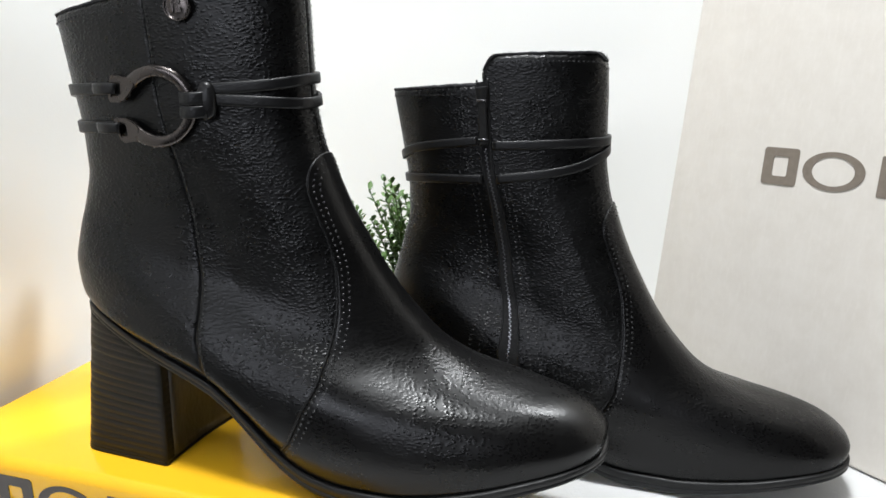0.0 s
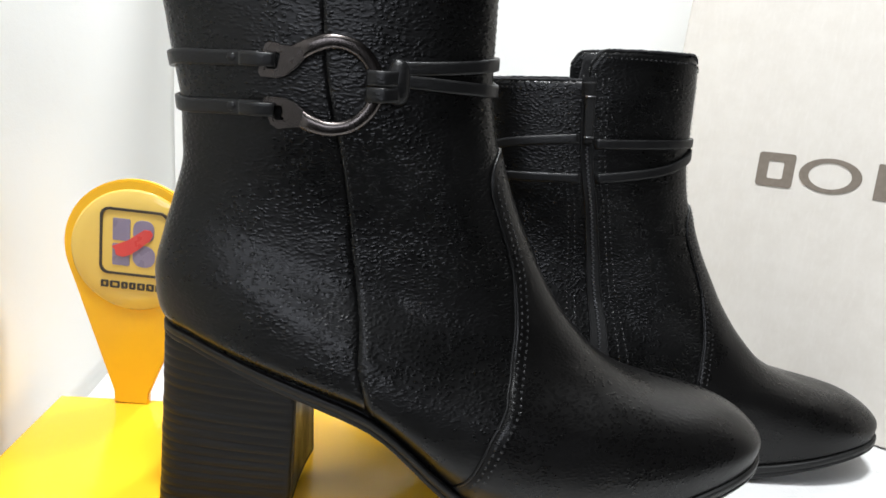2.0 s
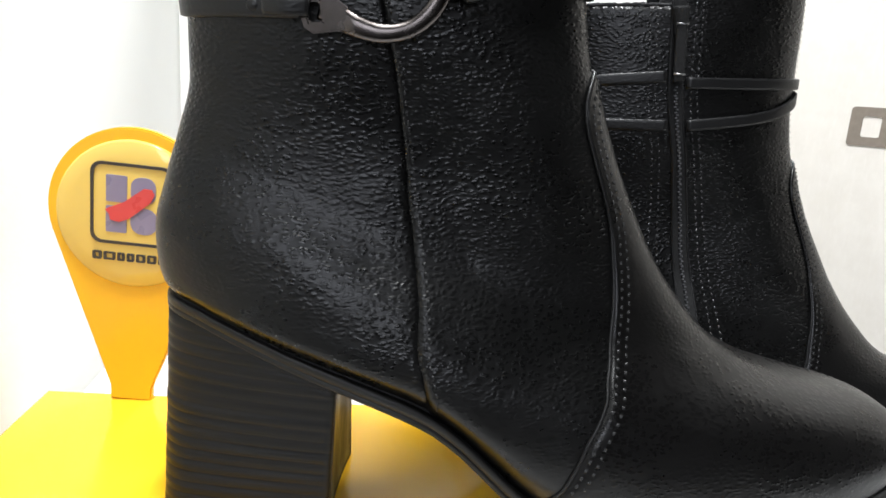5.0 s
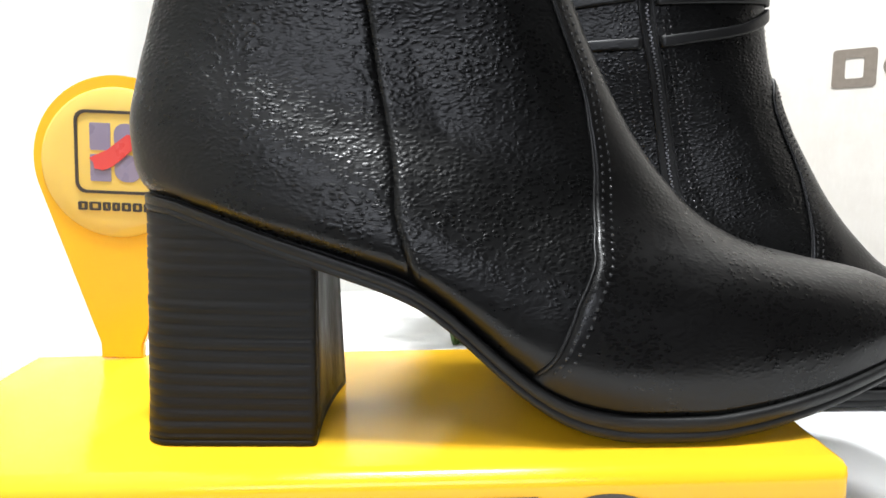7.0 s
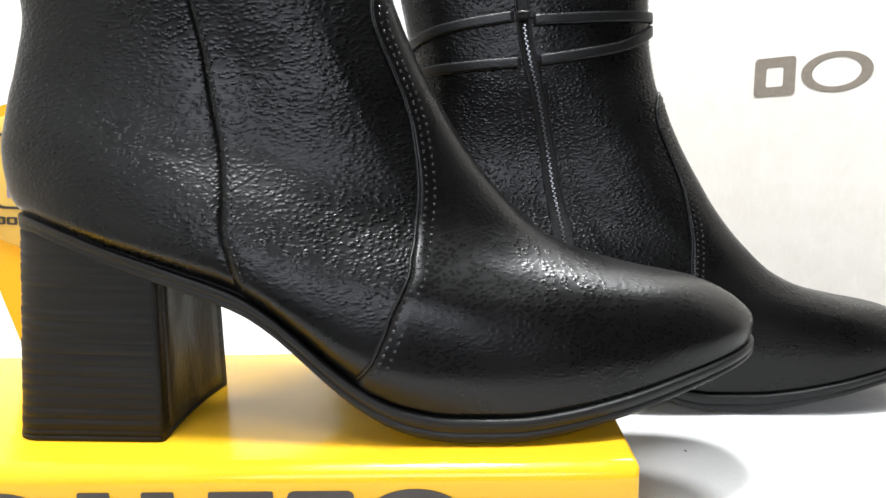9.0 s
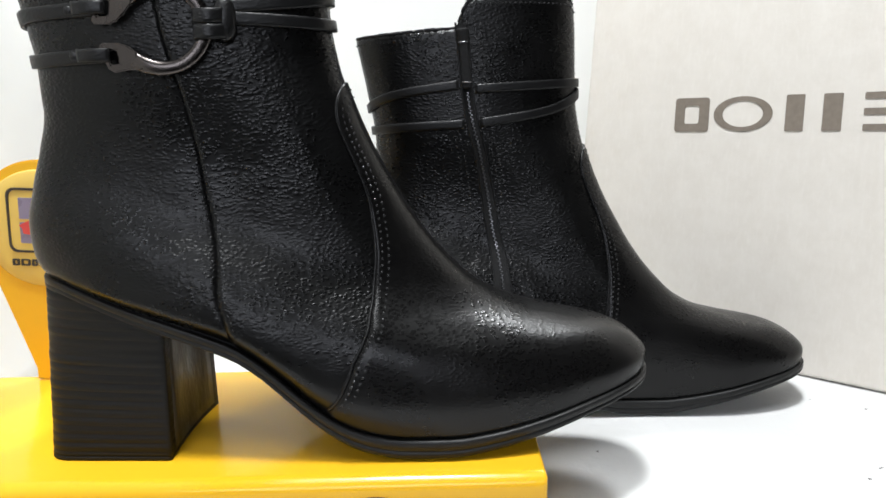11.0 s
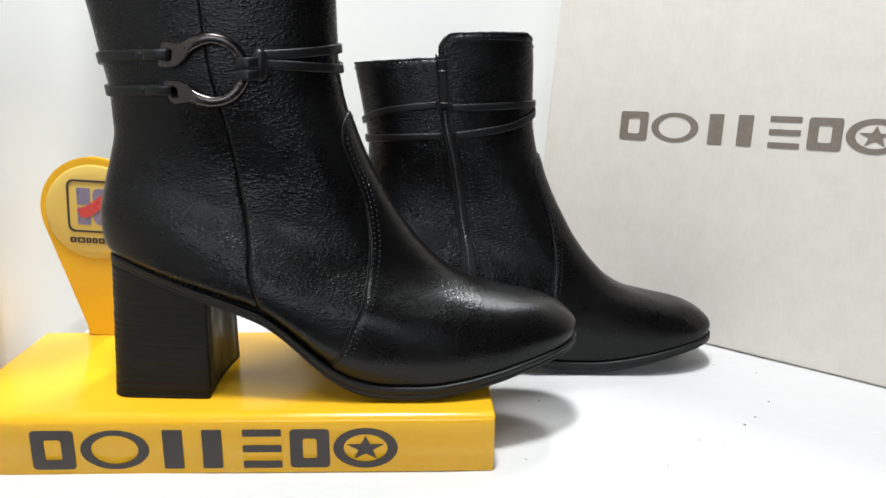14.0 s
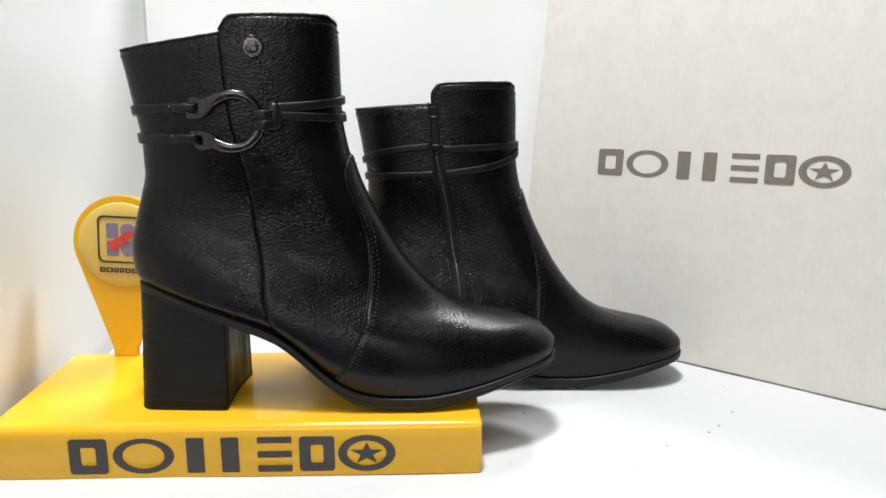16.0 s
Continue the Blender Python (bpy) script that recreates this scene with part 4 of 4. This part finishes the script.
# ---- display stand ----
def marking(parent, place, u0, u1, z0, z1, depth, material, mirrored=1):
    """A printed row of plain shapes: frames, rings, posts and bars, and a ring with a star."""
    k = (u1 - u0) / 1414.0
    h = z1 - z0
    at = lambda px: u0 + (px - 88) * k
    t = 0.24 * h
    shapes = []
    shapes.append(("mark_block", rounded(at(92), at(256), z0, z1, 0.10 * h), [rounded(at(92) + 0.3 * h, at(256) - 0.3 * h, z0 + t, z1 - t, 0.06 * h)]))
    shapes.append(("mark_ring", ellipse(at(409), (z0 + z1) / 2, 131 * k, h * 0.5), [ellipse(at(409), (z0 + z1) / 2, 90 * k, h * 0.37)]))
    for px in (632, 782):
        shapes.append(("mark_post", rounded(at(px - 38), at(px + 38), z0, z1, 0.03 * h), []))
    for f in (0.0, 0.41, 0.82):
        shapes.append(("mark_bar", rounded(at(900), at(1050), z0 + f * h, z0 + (f + 0.18) * h, 0.03 * h), []))
    shapes.append(("mark_block", rounded(at(1082), at(1236), z0, z1, 0.10 * h), [rounded(at(1082) + 0.3 * h, at(1236) - 0.3 * h, z0 + t, z1 - t, 0.06 * h)]))
    shapes.append(("mark_ring", ellipse(at(1376), (z0 + z1) / 2, 126 * k, h * 0.52), [ellipse(at(1376), (z0 + z1) / 2, 86 * k, h * 0.36)]))
    shapes.append(("mark_star", star(at(1376), (z0 + z1) / 2 - 0.01 * h, 74 * k, h * 0.33), []))
    for name, outline, holes in shapes:
        ob = part(name, prism_bm(outline, depth, holes), material, parent)
        ob.matrix_local = place


def display_stand():
    """A hollow stand of bent yellow sheet: top, rounded front, back and ends in one skin."""
    stand = new("display_stand")
    length, depth, h, r = 0.279, 0.1175, BLOCK_H, 0.0055
    prof = [(0.0, 0.0004)]
    for k in range(9):
        a = math.pi / 2 * k / 8
        prof.append((r - r * math.cos(a), h - r + r * math.sin(a)))
    for k in range(7):
        a = math.pi / 2 * k / 6
        prof.append((depth - 0.003 + 0.003 * math.sin(a), h - 0.003 + 0.003 * math.cos(a)))
    prof.append((depth, 0.0004))
    rings = []
    xs = [-length, -length + 0.0006, -length + 0.0018] + list(np.linspace(-length + 0.02, -0.02, 12)) + [-0.0018, -0.0006, 0.0]
    cx = [0.0018, 0.0004, 0.0] + [0.0] * 12 + [0.0, 0.0004, 0.0018]
    for x, c in zip(xs, cx):
        rings.append([(x, min(max(y, c), depth - c), min(z, h - c)) for y, z in prof])
    v, f = loft(rings, True, (True, True))
    part_of("bent_sheet", mesh_of("bent_sheet", v, f, YELLOW), stand, "glossy yellow acrylic sheet with a rounded front edge")
    marking(stand, pose(0, -0.0003, 0), -0.2350, -0.0500, 0.0032, 0.0248, 0.0005, INK)
    return stand


stand = display_stand()
stand.matrix_world = pose(0.0020, 0.0030, 0.0, 0, 0, -1.7)
tagged(stand, "glossy yellow acrylic shoe stand with dark printed shapes", "display stand")


def plaque():
    sign = new("display_sign")
    r, cz = 0.0332, 0.0812
    half, n = 0.0084, 40
    a0 = math.asin((r - half) / cz)
    pts = []
    for k in range(n + 1):
        a = -a0 + (math.pi + 2 * a0) * k / n
        pts.append((r * math.cos(a), cz + r * math.sin(a)))
    pts += [(-half - 0.0002, 0.006), (-half, 0.0), (half, 0.0), (half + 0.0002, 0.006)]
    bm = prism_bm(pts, 0.004)
    bmesh.ops.bevel(bm, geom=[e for e in bm.edges if len(e.link_faces) == 2 and e.calc_face_angle(0) > 1.0], offset=0.0007, segments=2, affect="EDGES")
    body = part("plaque", bm, YELLOW, sign, "teardrop-shaped yellow acrylic plaque")
    rings = [[(q * math.cos(t), -h, cz - 0.0010 + q * math.sin(t)) for t in np.arange(64) * math.pi / 32] for q, h in ((0.0296, 0.0), (0.0295, 0.0007), (0.0286, 0.0012), (0.0230, 0.0017), (0.0120, 0.0021), (0.0015, 0.0022))]
    label = part_of("label", mesh_of("label", *loft(rings, True, (False, True)), DOME), body, "domed glossy label in pale gold")
    y = -0.0024
    def flat(name, outline, holes, mat, dy=0.0):
        ob = part(name, prism_bm(outline, 0.0012, holes), mat, body)
        ob.matrix_local = pose(0, y + dy, 0)
    cz2 = cz + 0.0030
    flat("mark_frame", rounded(-0.0158, 0.0158, cz2 - 0.0160, cz2 + 0.0165, 0.0042), [rounded(-0.0146, 0.0146, cz2 - 0.0148, cz2 + 0.0153, 0.0034)], INK)
    for x0, x1, z0, z1, rr in ((-0.0098, -0.0018, 0.0010, 0.0116, 0.0006), (-0.0004, 0.0092, 0.0010, 0.0116, 0.0040), (-0.0098, -0.0018, -0.0112, -0.0006, 0.0006), (-0.0004, 0.0100, -0.0112, -0.0006, 0.0045)):
        flat("mark_block", rounded(x0, x1, cz2 + z0, cz2 + z1, rr), [], VIOLET)
    slash = [(-0.0100, -0.0022), (-0.0084, -0.0038), (-0.0080, -0.0062), (-0.0045, -0.0068), (-0.0010, -0.0052), (0.0020, -0.0028), (0.0075, 0.0022), (0.0088, 0.0052), (0.0078, 0.0072), (0.0048, 0.0074), (0.0015, 0.0048), (-0.0030, 0.0012), (-0.0078, -0.0010)]
    flat("mark_slash", [(x, cz2 + z) for x, z in slash], [], RED, -0.0005)
    x = -0.0150
    for w in (0.0036, 0.0046, 0.0030, 0.0030, 0.0036, 0.0036, 0.0048):
        flat("mark_bar", rounded(x, x + w, cz - 0.0198, cz - 0.0164, 0.0006), [rounded(x + 0.0011, x + w - 0.0011, cz - 0.0190, cz - 0.0172, 0.0003)], INK)
        x += w + 0.0007
    return sign


sign = plaque()
sign.matrix_world = pose(-0.2363, 0.1205, BLOCK_H + 0.0001, 0, 3.2, -1.7)
tagged(sign, "yellow teardrop sign with round label on the shoe stand", "sign")


# ---- cardboard box ----
def card_box():
    box = new("cardboard_box")
    w, h, d = 0.36, 0.335, 0.11
    bm = box_bm(0, w, 0, d, 0.0, h, 0.0022, 3)
    for v in bm.verts:
        if v.co.z < 0.02:
            v.co.z += v.co.y * math.tan(radians(7.5))
    part("carton", bm, CARD, box, "pale grey card carton with softened edges", True)
    marking(box, pose(0.0041, -0.0004, -0.0017, 0, -1.5, 0), 0.0662, 0.2625, 0.1457, 0.1678, 0.0006, TAUPE)
    return box


carton = card_box()
carton.matrix_world = pose(0.0672, 0.2755, 0.0006, -7.5, 0, -42.2)
tagged(carton, "large pale grey cardboard shoe box with taupe printed shapes", "box")


# ---- small green plant ----
def plant():
    rnd = random.Random(11)
    bush = new("artificial_plant")
    leaf_v = [(0, 0, 0), (0.0016, 0.0022, 0.0004), (0.0018, 0.0048, 0.0006), (0, 0.0074, -0.0002), (-0.0018, 0.0048, 0.0006), (-0.0016, 0.0022, 0.0004), (0, 0.0040, -0.0004)]
    leaf_f = [(0, 1, 6), (1, 2, 6), (2, 3, 6), (3, 4, 6), (4, 5, 6), (5, 0, 6)]
    for k in range(78):
        ang, spread = rnd.uniform(0, 2 * math.pi), rnd.uniform(0.0, 0.046)
        top = rnd.uniform(0.086, 0.137)
        x0, y0 = 0.12 * spread * math.cos(ang), 0.12 * spread * math.sin(ang)
        path = [(x0 + (spread * math.cos(ang) * 1.1) * t ** 1.4 + 0.002 * math.sin(6 * t + k), y0 + spread * math.sin(ang) * 1.1 * t ** 1.4, top * t) for t in np.linspace(0, 1, 10)]
        stem = part_of("stem", mesh_of("stem", *tube(path, np.linspace(0.0010, 0.0005, 10), 5, ups=[(1, 0.2, 0)] * 10), STEM), bush)
        chunks = []
        for t in np.linspace(0.22, 1.0, 26):
            p = Vector([np.interp(t, np.linspace(0, 1, 10), [q[i] for q in path]) for i in range(3)])
            for turn in (0, math.pi):
                m = Matrix.Translation(p) @ Euler((rnd.uniform(0.3, 1.1), rnd.uniform(-0.3, 0.3), turn + 22 * t * 1.6 + rnd.uniform(-0.4, 0.4))).to_matrix().to_4x4() @ Matrix.Scale(rnd.uniform(0.6, 1.05), 4)
                chunks.append(([m @ Vector(q) for q in leaf_v], leaf_f))
        part_of("leaves", mesh_of("leaves", *joined(chunks), LEAF), stem)
    return bush


bush = plant()
bush.matrix_world = pose(-0.086, 0.240, 0.001)
tagged(bush, "small bushy green artificial plant behind the boots", "plant")


# ---- crumbs on the white cover ----
def crumbs():
    rnd = random.Random(5)
    chunks = []
    spots = [(0.040, 0.079), (0.174, 0.130), (0.197, 0.115), (0.198, 0.089), (0.184, 0.072), (0.166, 0.053), (0.155, 0.044), (0.094, 0.001), (0.121, 0.027), (0.134, 0.026), (0.201, -0.003), (0.020, 0.011)]
    for x, y in spots:
        r = rnd.uniform(0.0004, 0.0009)
        pts = [Vector((x, y, 0.0012)) + Vector((rnd.uniform(-1, 1) * r * 1.6, rnd.uniform(-1, 1) * r, rnd.uniform(-0.4, 0.8) * r)) for _ in range(5)]
        chunks.append((pts, [(0, 1, 2), (0, 2, 3), (0, 3, 4), (1, 2, 4), (2, 3, 4), (0, 1, 4)]))
    ob = part_of("crumbs", mesh_of("crumbs", *joined(chunks), CRUMB, False))
    tagged(ob, "scattered dark crumbs lying on the white cover", "crumbs", kind="stuff")


crumbs()
